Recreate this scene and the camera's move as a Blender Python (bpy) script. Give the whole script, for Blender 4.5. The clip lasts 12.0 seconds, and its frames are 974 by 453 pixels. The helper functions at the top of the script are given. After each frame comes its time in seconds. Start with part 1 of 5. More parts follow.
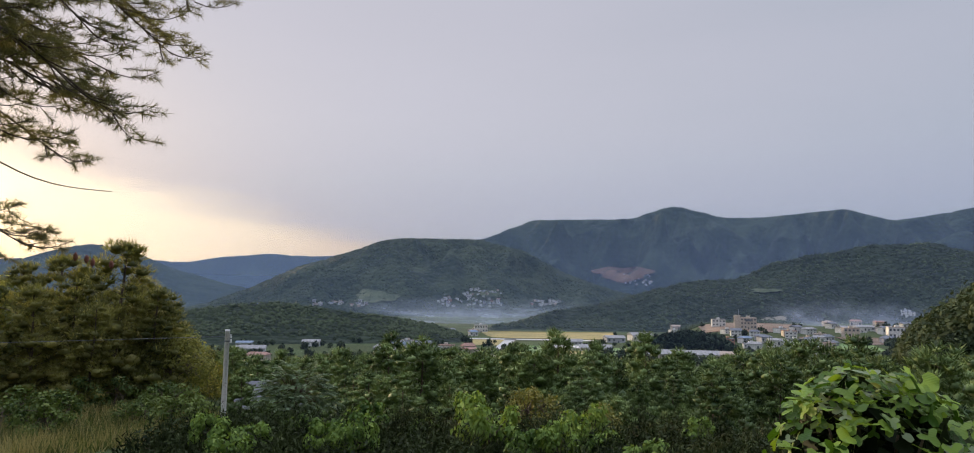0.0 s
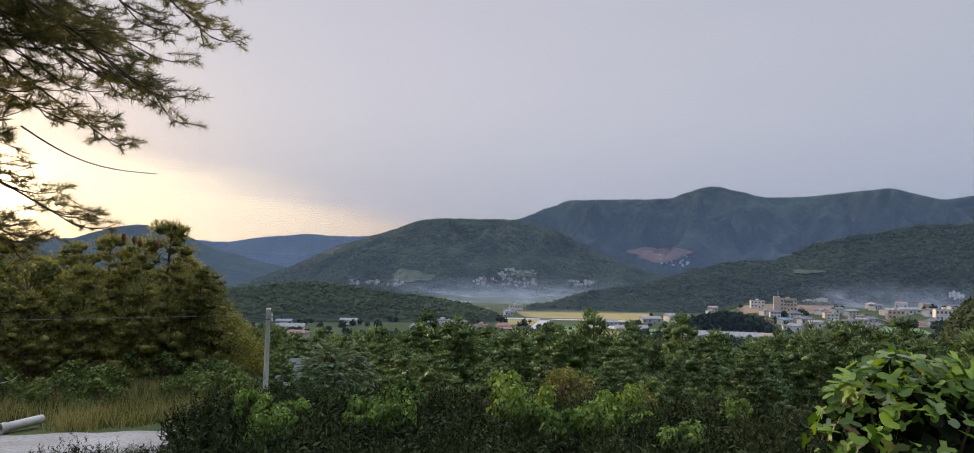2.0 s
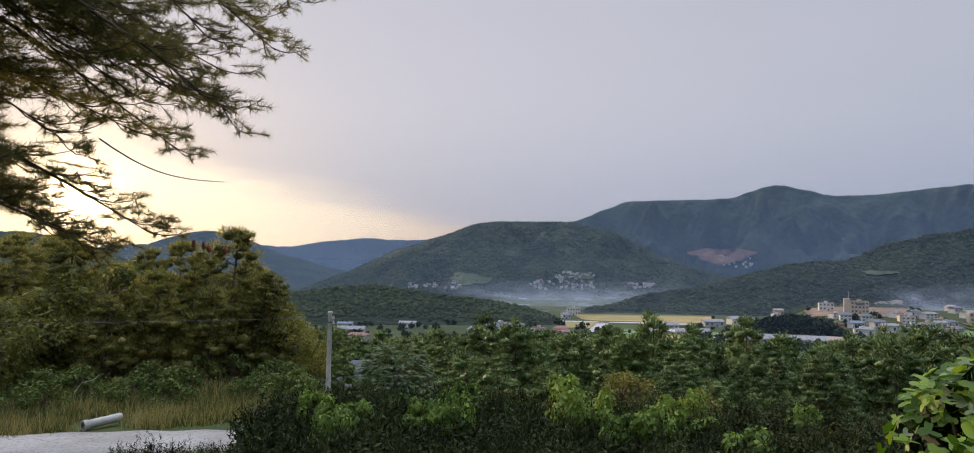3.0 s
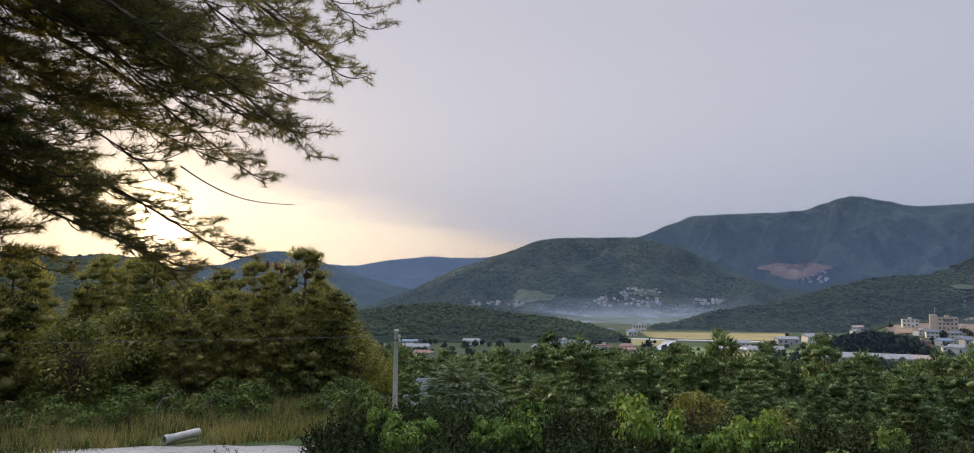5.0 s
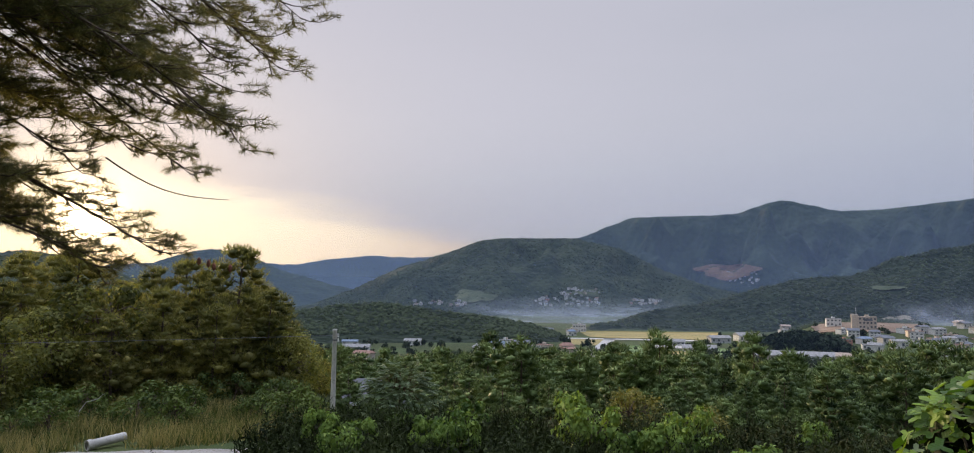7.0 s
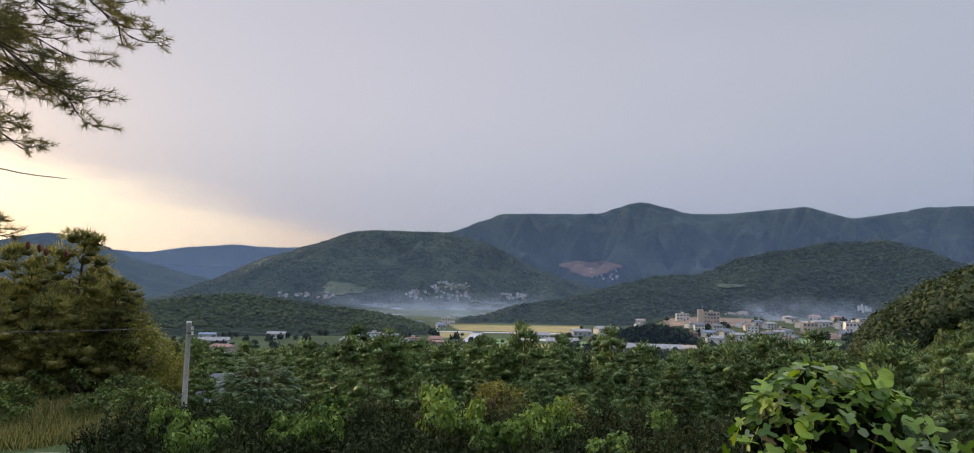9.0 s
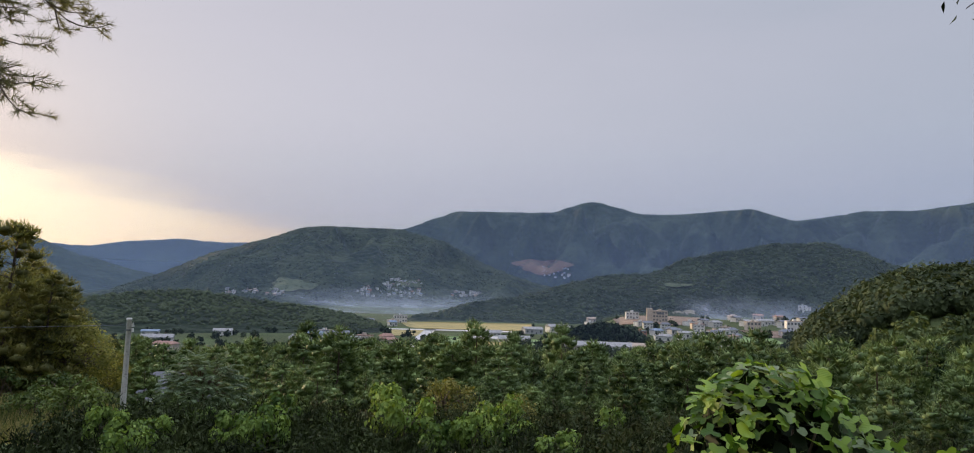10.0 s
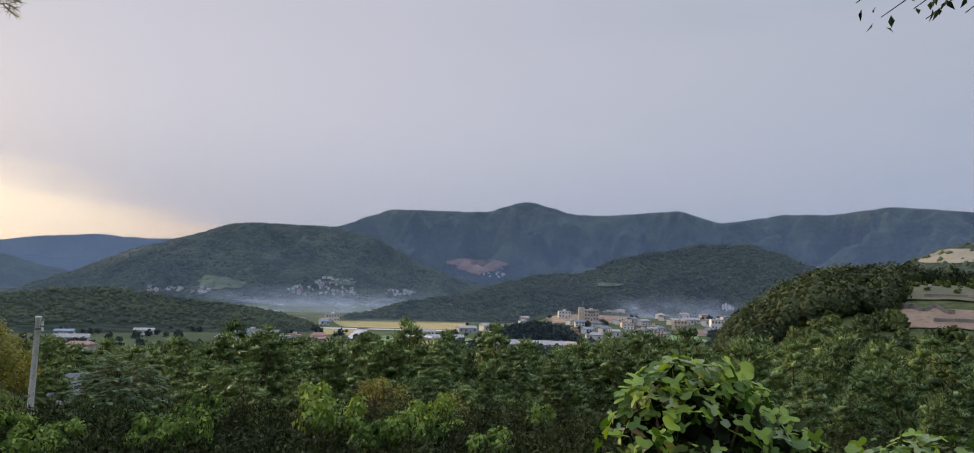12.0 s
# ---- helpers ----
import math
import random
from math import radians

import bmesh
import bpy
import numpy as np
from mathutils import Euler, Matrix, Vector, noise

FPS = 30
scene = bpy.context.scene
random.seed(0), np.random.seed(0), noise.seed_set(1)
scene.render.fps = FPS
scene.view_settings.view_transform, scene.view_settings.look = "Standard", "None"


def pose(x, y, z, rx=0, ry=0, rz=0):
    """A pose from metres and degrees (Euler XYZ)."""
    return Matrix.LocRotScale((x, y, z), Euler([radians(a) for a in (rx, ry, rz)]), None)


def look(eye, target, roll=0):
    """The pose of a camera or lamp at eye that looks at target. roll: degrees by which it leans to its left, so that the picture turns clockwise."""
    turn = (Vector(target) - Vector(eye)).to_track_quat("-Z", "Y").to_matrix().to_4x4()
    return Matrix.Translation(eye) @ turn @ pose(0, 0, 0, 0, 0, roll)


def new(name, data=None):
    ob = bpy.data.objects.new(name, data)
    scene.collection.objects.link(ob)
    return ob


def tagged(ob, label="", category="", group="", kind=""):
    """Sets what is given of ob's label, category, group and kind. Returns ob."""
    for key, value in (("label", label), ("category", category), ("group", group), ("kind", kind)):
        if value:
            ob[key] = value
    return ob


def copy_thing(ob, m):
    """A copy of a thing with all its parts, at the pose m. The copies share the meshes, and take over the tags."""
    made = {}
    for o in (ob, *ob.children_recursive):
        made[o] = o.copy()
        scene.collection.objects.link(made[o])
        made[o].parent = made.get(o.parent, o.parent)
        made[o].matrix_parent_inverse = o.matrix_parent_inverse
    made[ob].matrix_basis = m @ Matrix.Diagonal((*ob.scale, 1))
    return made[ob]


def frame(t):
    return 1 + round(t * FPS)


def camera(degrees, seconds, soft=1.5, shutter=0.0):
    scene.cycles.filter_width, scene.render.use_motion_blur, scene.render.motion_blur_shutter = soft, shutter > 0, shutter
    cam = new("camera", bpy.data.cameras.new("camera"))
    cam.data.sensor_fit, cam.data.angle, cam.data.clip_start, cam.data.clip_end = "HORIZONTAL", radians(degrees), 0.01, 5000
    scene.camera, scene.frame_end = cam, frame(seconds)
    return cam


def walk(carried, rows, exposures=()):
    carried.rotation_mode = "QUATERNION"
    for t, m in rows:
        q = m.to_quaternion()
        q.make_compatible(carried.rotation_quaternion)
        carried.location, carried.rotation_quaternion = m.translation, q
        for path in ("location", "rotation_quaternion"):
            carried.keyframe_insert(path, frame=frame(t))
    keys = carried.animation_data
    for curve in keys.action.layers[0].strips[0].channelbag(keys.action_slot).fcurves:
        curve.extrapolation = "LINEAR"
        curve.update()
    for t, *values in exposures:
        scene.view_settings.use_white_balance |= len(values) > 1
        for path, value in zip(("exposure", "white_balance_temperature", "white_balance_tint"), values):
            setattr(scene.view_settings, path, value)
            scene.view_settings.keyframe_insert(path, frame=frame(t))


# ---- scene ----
cam = camera(71.31, 12.0, soft=1.0)
PATH = [
    (0.0, pose(0.000, 0.000, 45.000, 95.999, -0.746, -0.078)),
    (0.5, pose(-0.002, -0.004, 45.000, 95.349, -0.828, -0.007)),
    (1.0, pose(-0.003, -0.006, 45.001, 94.830, -0.907, 0.091)),
    (1.5, pose(-0.006, -0.011, 45.005, 94.443, -0.929, 0.596)),
    (2.0, pose(-0.010, -0.018, 45.006, 94.283, -0.966, 2.864)),
    (2.5, pose(-0.011, -0.021, 45.009, 94.254, -0.932, 5.376)),
    (3.0, pose(-0.012, -0.022, 45.011, 94.449, -0.719, 7.658)),
    (5.0, pose(-0.028, -0.051, 45.022, 95.854, -0.363, 12.950)),
    (5.5, pose(-0.023, -0.043, 45.017, 95.922, -0.407, 13.054)),
    (6.0, pose(-0.018, -0.034, 45.015, 95.937, -0.371, 11.254)),
    (6.5, pose(-0.016, -0.030, 45.007, 95.941, -0.401, 9.914)),
    (7.0, pose(-0.009, -0.017, 45.005, 95.875, -0.455, 8.080)),
    (9.0, pose(0.015, 0.029, 45.004, 95.469, -1.182, -2.774)),
    (9.5, pose(0.027, 0.050, 45.002, 95.434, -1.381, -5.012)),
    (10.0, pose(0.035, 0.064, 45.010, 95.369, -1.582, -6.741)),
    (10.5, pose(0.047, 0.087, 44.999, 95.347, -1.592, -8.187)),
    (11.0, pose(0.055, 0.102, 44.996, 95.367, -1.658, -9.740)),
    (11.5, pose(0.066, 0.123, 44.989, 95.387, -1.716, -11.273)),
    (12.0, pose(0.063, 0.118, 44.991, 95.439, -1.782, -12.245)),
]
walk(cam, PATH)
EYE = Vector((0.0, 0.0, 45.0))

# ---- world, sun ----
SUN_AZ, SUN_EL = radians(-38.9), radians(5.3)
SUN_DIR = Vector((math.sin(SUN_AZ) * math.cos(SUN_EL), math.cos(SUN_AZ) * math.cos(SUN_EL), math.sin(SUN_EL)))


class Graph:
    """Small helper to wire shader nodes."""

    def __init__(self, tree):
        self.t = tree
        tree.nodes.clear()

    def node(self, kind, **props):
        n = self.t.nodes.new(kind)
        for k, v in props.items():
            if k == "operation":
                n.operation = v
            elif k == "blend":
                n.blend_type = v
            elif k == "data":
                n.data_type = v
        return n

    def put(self, socket, v):
        if isinstance(v, bpy.types.NodeSocket):
            self.t.links.new(v, socket)
        elif v is not None:
            socket.default_value = v

    def math(self, op, a, b=0.0, c=None, clamp=False):
        n = self.node("ShaderNodeMath", operation=op)
        n.use_clamp = clamp
        self.put(n.inputs[0], a)
        self.put(n.inputs[1], b)
        if c is not None:
            self.put(n.inputs[2], c)
        return n.outputs[0]

    def mix(self, f, a, b, blend="MIX"):
        n = self.node("ShaderNodeMix", data="RGBA", blend=blend)
        self.put(n.inputs[0], f)
        self.put(n.inputs[6], a if isinstance(a, bpy.types.NodeSocket) else (*a[:3], 1))
        self.put(n.inputs[7], b if isinstance(b, bpy.types.NodeSocket) else (*b[:3], 1))
        return n.outputs[2]

    def span(self, v, lo, hi, a=0.0, b=1.0):
        n = self.node("ShaderNodeMapRange")
        n.interpolation_type = "SMOOTHSTEP"
        self.put(n.inputs[0], v)
        for i, x in enumerate((lo, hi, a, b)):
            n.inputs[i + 1].default_value = x
        return n.outputs[0]

    def noise(self, vec, scale, detail=4.0, rough=0.55, stretch=None):
        if stretch:
            m = self.node("ShaderNodeMapping")
            m.inputs[3].default_value = stretch
            self.put(m.inputs[0], vec)
            vec = m.outputs[0]
        n = self.node("ShaderNodeTexNoise")
        self.put(n.inputs["Vector"], vec)
        n.inputs["Scale"].default_value = scale
        n.inputs["Detail"].default_value = detail
        n.inputs["Roughness"].default_value = rough
        return n.outputs[0]


def build_world():
    w = bpy.data.worlds.new("evening_sky")
    scene.world = w
    w.use_nodes = True
    g = Graph(w.node_tree)
    sky = g.node("ShaderNodeTexSky")
    sky.sky_type, sky.sun_disc = "NISHITA", False
    sky.sun_elevation, sky.sun_rotation = SUN_EL, SUN_AZ
    coord = g.node("ShaderNodeTexCoord").outputs["Generated"]
    sep = g.node("ShaderNodeSeparateXYZ")
    g.put(sep.inputs[0], coord)
    x, y, z = sep.outputs
    dot = g.node("ShaderNodeVectorMath", operation="DOT_PRODUCT")
    g.put(dot.inputs[0], coord)
    dot.inputs[1].default_value = SUN_DIR
    raw = dot.outputs["Value"]
    near = g.math("MAXIMUM", raw, 0.0)
    # high cloud deck: lavender grey, bluer away from the sun
    tone = g.span(near, 0.1, 0.9)
    deck = g.mix(tone, (0.355, 0.395, 0.485), (0.50, 0.485, 0.555))
    # dusk gathers on the side away from the sunset
    deck = g.mix(g.span(raw, -0.75, 0.02, 1.0, 0.0), deck, (0.11, 0.13, 0.18))
    veil = g.noise(coord, 1.6, 5.0, 0.55, (1.0, 1.0, 3.2))
    deck = g.mix(g.span(veil, 0.3, 0.7, 0.0, 0.35), deck, (0.53, 0.51, 0.60))
    low = g.span(z, 0.02, 0.22, 1.0, 0.0)
    deck = g.mix(g.math("MULTIPLY", low, 0.30), deck, (0.45, 0.44, 0.49))
    # clear slot under the deck towards the sun
    edge = g.math("ADD", z, g.math("MULTIPLY", x, 0.17))
    ripple = g.math("MULTIPLY", g.math("SUBTRACT", g.noise(coord, 4.0, 4.0, 0.6, (1.0, 1.0, 11.0)), 0.5), 0.085)
    edge = g.math("ADD", edge, ripple)
    slot = g.span(edge, 0.022, 0.078, 1.0, 0.0)
    slot = g.math("MULTIPLY", slot, g.span(near, 0.76, 0.93))
    warm = g.mix(g.span(near, 0.86, 0.985), (0.90, 0.66, 0.47), (1.22, 1.05, 0.80))
    deck = g.mix(slot, deck, warm)
    glow = g.math("MULTIPLY", g.math("POWER", near, 320.0), 0.9)
    deck = g.mix(g.math("MULTIPLY", glow, 0.75), deck, (2.3, 1.85, 1.10))
    # the overcast grows brighter overhead
    lift = g.span(z, 0.42, 0.98, 1.0, 6.0)
    up = g.node("ShaderNodeCombineXYZ")
    for k in range(3):
        g.put(up.inputs[k], lift)
    deck = g.mix(1.0, deck, up.outputs[0], "MULTIPLY")
    disc = g.math("POWER", near, 2200.0)
    deck = g.mix(disc, deck, (9.0, 7.0, 4.2))
    both = g.node("ShaderNodeMix", data="RGBA", blend="ADD")
    both.inputs[0].default_value = 0.03
    g.put(both.inputs[6], deck)
    g.put(both.inputs[7], sky.outputs[0])
    bg = g.node("ShaderNodeBackground")
    g.put(bg.inputs[0], both.outputs[2])
    bg.inputs[1].default_value = 1.0
    out = g.node("ShaderNodeOutputWorld")
    g.put(out.inputs[0], bg.outputs[0])


build_world()
sun = new("sun", bpy.data.lights.new("sun", "SUN"))
sun.data.energy, sun.data.angle, sun.data.color = 4.6, radians(4.0), (1.0, 0.74, 0.42)
sun.matrix_world = look(SUN_DIR * 100, (0, 0, 0))

# ---- materials ----


def finish(g, bsdf, height=None, strength=0.3, distance=0.02):
    if height is not None:
        b = g.node("ShaderNodeBump")
        b.inputs["Strength"].default_value, b.inputs["Distance"].default_value = strength, distance
        g.put(b.inputs["Height"], height)
        g.put(bsdf.inputs["Normal"], b.outputs[0])
    out = g.node("ShaderNodeOutputMaterial")
    g.put(out.inputs[0], bsdf.outputs[0])


def surface(name, a, b, scale=3.0, rough=0.85, bump=0.3, fine=None, dist=0.02, c=None, metal=0.0, coat=0.0, detail=5.0):
    """Two tones mixed by broad noise, a third by fine noise, with relief."""
    m = bpy.data.materials.new(name)
    m.use_nodes = True
    g = Graph(m.node_tree)
    co = g.node("ShaderNodeTexCoord").outputs["Object"]
    n1 = g.noise(co, scale, detail, 0.6)
    n2 = g.noise(co, fine or scale * 9, 4.0, 0.6)
    col = g.mix(g.span(n1, 0.35, 0.65), a, b)
    if c:
        col = g.mix(g.span(n2, 0.5, 0.68), col, c)
    rnd = g.node("ShaderNodeObjectInfo").outputs["Random"]
    col = g.mix(g.math("MULTIPLY", rnd, 0.25), col, g.mix(1.0, col, (1.18, 1.15, 1.1), "MULTIPLY"))
    p = g.node("ShaderNodeBsdfPrincipled")
    g.put(p.inputs["Base Color"], col)
    p.inputs["Roughness"].default_value, p.inputs["Metallic"].default_value = rough, metal
    g.put(p.inputs["Roughness"], g.span(n2, 0.3, 0.7, max(rough - 0.12, 0.05), min(rough + 0.1, 1.0)))
    finish(g, p, n2, bump, dist)
    return m


def foliage(name, dark, light, tip=None, through_light=0.35, rough=0.62, patch=0.5, spark=0.3, gloss=0.14):
    """Leaves: colour varies from leaf to leaf, from plant to plant and in patches; some light passes through."""
    m = bpy.data.materials.new(name)
    m.use_nodes = True
    g = Graph(m.node_tree)
    geo = g.node("ShaderNodeNewGeometry")
    rnd = geo.outputs["Random Per Island"]
    obj = g.node("ShaderNodeObjectInfo").outputs["Random"]
    pos = g.noise(geo.outputs["Position"], patch, 3.0, 0.6)
    f = g.math("ADD", g.math("MULTIPLY", rnd, spark), g.math("MULTIPLY", g.span(pos, 0.28, 0.72), 0.75))
    f = g.math("ADD", f, g.math("MULTIPLY", obj, 0.45))
    col = g.mix(g.span(f, 0.15, 1.35), dark, light)
    if tip:
        col = g.mix(g.span(rnd, 0.86, 0.98), col, tip)
    p = g.node("ShaderNodeBsdfPrincipled")
    g.put(p.inputs["Base Color"], col)
    p.inputs["Roughness"].default_value = rough
    p.inputs["Specular IOR Level"].default_value = gloss
    tr = g.node("ShaderNodeBsdfTranslucent")
    g.put(tr.inputs[0], g.mix(1.0, col, (1.25, 1.2, 0.6), "MULTIPLY"))
    mx = g.node("ShaderNodeMixShader")
    mx.inputs[0].default_value = through_light
    g.put(mx.inputs[1], p.outputs[0])
    g.put(mx.inputs[2], tr.outputs[0])
    out = g.node("ShaderNodeOutputMaterial")
    g.put(out.inputs[0], mx.outputs[0])
    return m


def forest_cover(name, dark, light, scale=0.02, tree=0.12):
    """Forest canopy seen from far: stands of several tones, crowns as relief."""
    m = bpy.data.materials.new(name)
    m.use_nodes = True
    g = Graph(m.node_tree)
    co = g.node("ShaderNodeTexCoord").outputs["Object"]
    stands = g.noise(co, scale, 6.0, 0.65)
    vor = g.node("ShaderNodeTexVoronoi")
    g.put(vor.inputs["Vector"], co)
    vor.inputs["Scale"].default_value = tree
    crown = vor.outputs["Distance"]
    f = g.math("ADD", g.math("MULTIPLY", stands, 0.8), g.math("MULTIPLY", g.noise(co, tree * 2.2, 3.0, 0.7), 0.6))
    col = g.mix(g.span(f, 0.50, 0.92), dark, light)
    p = g.node("ShaderNodeBsdfPrincipled")
    g.put(p.inputs["Base Color"], col)
    p.inputs["Roughness"].default_value = 0.9
    p.inputs["Specular IOR Level"].default_value = 0.15
    finish(g, p, g.math("SUBTRACT", 1.0, crown), 0.9, 5.0)
    return m


def mist_stuff(name, colour, most, ragged=1.0, scale=2.0):
    """Thin mist: mostly see-through, denser in the middle, torn at the rim."""
    m = bpy.data.materials.new(name)
    m.use_nodes = True
    g = Graph(m.node_tree)
    co = g.node("ShaderNodeTexCoord")
    uv = g.node("ShaderNodeSeparateXYZ")
    g.put(uv.inputs[0], co.outputs["UV"])
    u, v = uv.outputs[0], uv.outputs[1]
    fu = g.math("MULTIPLY", g.span(u, 0.0, 0.28), g.span(u, 0.72, 1.0, 1.0, 0.0))
    fv = g.math("MULTIPLY", g.span(v, 0.0, 0.2), g.span(v, 0.25, 1.0, 1.0, 0.0))
    n = g.span(g.noise(co.outputs["UV"], scale, 5.0, 0.55, (3.0, 1.0, 1.0)), 0.25, 0.75, 1.0 - ragged, 1.0)
    a = g.math("MULTIPLY", g.math("MULTIPLY", fu, fv), g.math("MULTIPLY", n, most))
    d = g.node("ShaderNodeBsdfDiffuse")
    d.inputs[0].default_value = (*colour, 1)
    t = g.node("ShaderNodeBsdfTransparent")
    mx = g.node("ShaderNodeMixShader")
    g.put(mx.inputs[0], a)
    g.put(mx.inputs[1], t.outputs[0])
    g.put(mx.inputs[2], d.outputs[0])
    out = g.node("ShaderNodeOutputMaterial")
    g.put(out.inputs[0], mx.outputs[0])
    return m


M_PINE = foliage("pine_needles", (0.017, 0.036, 0.014), (0.162, 0.226, 0.080), (0.21, 0.27, 0.105), 0.12, patch=1.7)
# Pine tone warmed and lightened: the sunset glow is put into the colour.
M_PINE_GLOW = foliage("pine_needles_with_glow", (0.048, 0.056, 0.020), (0.240, 0.232, 0.085), (0.30, 0.27, 0.10), 0.48, patch=1.0)
M_BROAD = foliage("broad_leaves", (0.028, 0.050, 0.014), (0.125, 0.170, 0.044), (0.17, 0.20, 0.055), 0.25, patch=1.2)
# Olive leaf green with the warm evening glare painted in.
M_OLIVE_GLOW = foliage("olive_leaves_with_glow", (0.045, 0.056, 0.018), (0.235, 0.240, 0.075), (0.30, 0.28, 0.09), 0.48, patch=0.8)
# Dark leaf green pushed near black: shade between leaves is in the colour.
M_SHRUB = foliage("dark_leaves_with_shade", (0.004, 0.008, 0.003), (0.046, 0.062, 0.022), (0.062, 0.08, 0.028), 0.05, patch=1.3, spark=0.25, gloss=0.06)
M_KUDZU = foliage("climber_leaves", (0.045, 0.090, 0.020), (0.185, 0.275, 0.062), (0.24, 0.33, 0.09), 0.3, 0.6, patch=2.0)
M_YELLOW = foliage("yellowing_leaves", (0.10, 0.11, 0.03), (0.23, 0.22, 0.07), (0.28, 0.26, 0.09), 0.3, patch=2.0)
M_GRASS = foliage("dry_grass", (0.090, 0.105, 0.038), (0.40, 0.33, 0.15), (0.46, 0.39, 0.19), 0.3, patch=0.9)
M_BARK = surface("pine_bark", (0.055, 0.040, 0.030), (0.105, 0.070, 0.050), 6.0, 0.9, 0.8, 40.0, 0.02, (0.03, 0.022, 0.018))
M_WOOD_FAR = foliage("wood_crowns", (0.012, 0.024, 0.015), (0.046, 0.066, 0.033), (0.052, 0.074, 0.036), 0.1, 0.8, 0.012, 0.2)
M_WOOD_MID = foliage("foothill_crowns", (0.010, 0.019, 0.010), (0.044, 0.059, 0.026), (0.05, 0.068, 0.03), 0.1, 0.8, 0.009, 0.25)
M_WOOD_RIGHT = foliage("hill_wood_crowns", (0.012, 0.022, 0.009), (0.060, 0.079, 0.036), (0.078, 0.098, 0.044), 0.15, 0.8, 0.08, 0.25)
M_FOREST_A = forest_cover("forest_far", (0.008, 0.020, 0.012), (0.036, 0.054, 0.030), 0.006, 0.045)
M_FOREST_B = forest_cover("forest_mid", (0.008, 0.018, 0.010), (0.042, 0.056, 0.025), 0.010, 0.07)
# Hill surface under crowns, darkened so the gaps carry tree shade in colour.
M_FOREST_C = forest_cover("forest_gap_shade", (0.006, 0.013, 0.007), (0.022, 0.034, 0.015), 0.012, 0.09)
M_SOIL = surface("bare_soil", (0.125, 0.080, 0.052), (0.19, 0.13, 0.09), 0.05, 0.95, 0.5, 0.9, 0.3, (0.11, 0.09, 0.05))
M_POLE = surface("pole_concrete", (0.55, 0.55, 0.53), (0.66, 0.65, 0.63), 1.5, 0.9, 0.25, 30.0, 0.004, (0.38, 0.37, 0.35))
M_STONE = surface("terrace_stone", (0.17, 0.16, 0.14), (0.26, 0.24, 0.21), 0.6, 0.95, 0.6, 4.0, 0.1, (0.11, 0.10, 0.085))
M_CONCRETE = surface("concrete", (0.33, 0.32, 0.30), (0.45, 0.44, 0.41), 1.5, 0.9, 0.25, 30.0, 0.004, (0.27, 0.26, 0.24))
M_MIST = mist_stuff("valley_mist", (0.74, 0.80, 0.90), 0.46, 0.85)
M_SMOKE = mist_stuff("blue_smoke", (0.66, 0.74, 0.90), 0.5, 0.95, 1.6)


# Aerial haze put into a sheet: bluish diffuse colour, see-through, fading upwards.
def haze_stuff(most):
    m = bpy.data.materials.new("painted_haze")
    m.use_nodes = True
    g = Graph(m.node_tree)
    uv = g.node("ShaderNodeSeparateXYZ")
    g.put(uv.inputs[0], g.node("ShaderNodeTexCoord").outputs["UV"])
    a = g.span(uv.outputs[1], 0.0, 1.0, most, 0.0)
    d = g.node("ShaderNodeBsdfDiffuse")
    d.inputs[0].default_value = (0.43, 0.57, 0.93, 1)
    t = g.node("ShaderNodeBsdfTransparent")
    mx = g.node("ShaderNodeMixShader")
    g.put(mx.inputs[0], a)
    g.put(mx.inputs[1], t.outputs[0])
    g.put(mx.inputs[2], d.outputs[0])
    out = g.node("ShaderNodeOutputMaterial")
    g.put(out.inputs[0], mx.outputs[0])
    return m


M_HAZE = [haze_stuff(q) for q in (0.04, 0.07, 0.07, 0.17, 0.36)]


def ground_stuff():
    """Grass and earth near by, crops and rough grass on the valley floor."""
    m = bpy.data.materials.new("ground_cover")
    m.use_nodes = True
    g = Graph(m.node_tree)
    co = g.node("ShaderNodeTexCoord").outputs["Object"]
    broad = g.noise(co, 0.012, 5.0, 0.6)
    mid = g.noise(co, 0.35, 5.0, 0.65)
    fine = g.noise(co, 6.0, 4.0, 0.7)
    col = g.mix(g.span(mid, 0.35, 0.65), (0.026, 0.042, 0.015), (0.070, 0.080, 0.030))
    col = g.mix(g.span(broad, 0.45, 0.62), col, (0.060, 0.085, 0.032))
    col = g.mix(g.span(fine, 0.55, 0.75), col, (0.10, 0.09, 0.05))
    p = g.node("ShaderNodeBsdfPrincipled")
    g.put(p.inputs["Base Color"], col)
    p.inputs["Roughness"].default_value = 0.95
    p.inputs["Specular IOR Level"].default_value = 0.1
    finish(g, p, fine, 0.6, 0.1)
    return m


M_GROUND = ground_stuff()

# ---- geometry helpers ----


def hashed(ix, iy, seed):
    h = (ix.astype(np.int64) * 374761393 + iy.astype(np.int64) * 668265263 + seed * 974634777) & 0x7FFFFFFF
    h = ((h ^ (h >> 13)) * 1274126177) & 0x7FFFFFFF
    return ((h ^ (h >> 16)) & 0xFFFF) / 65535.0


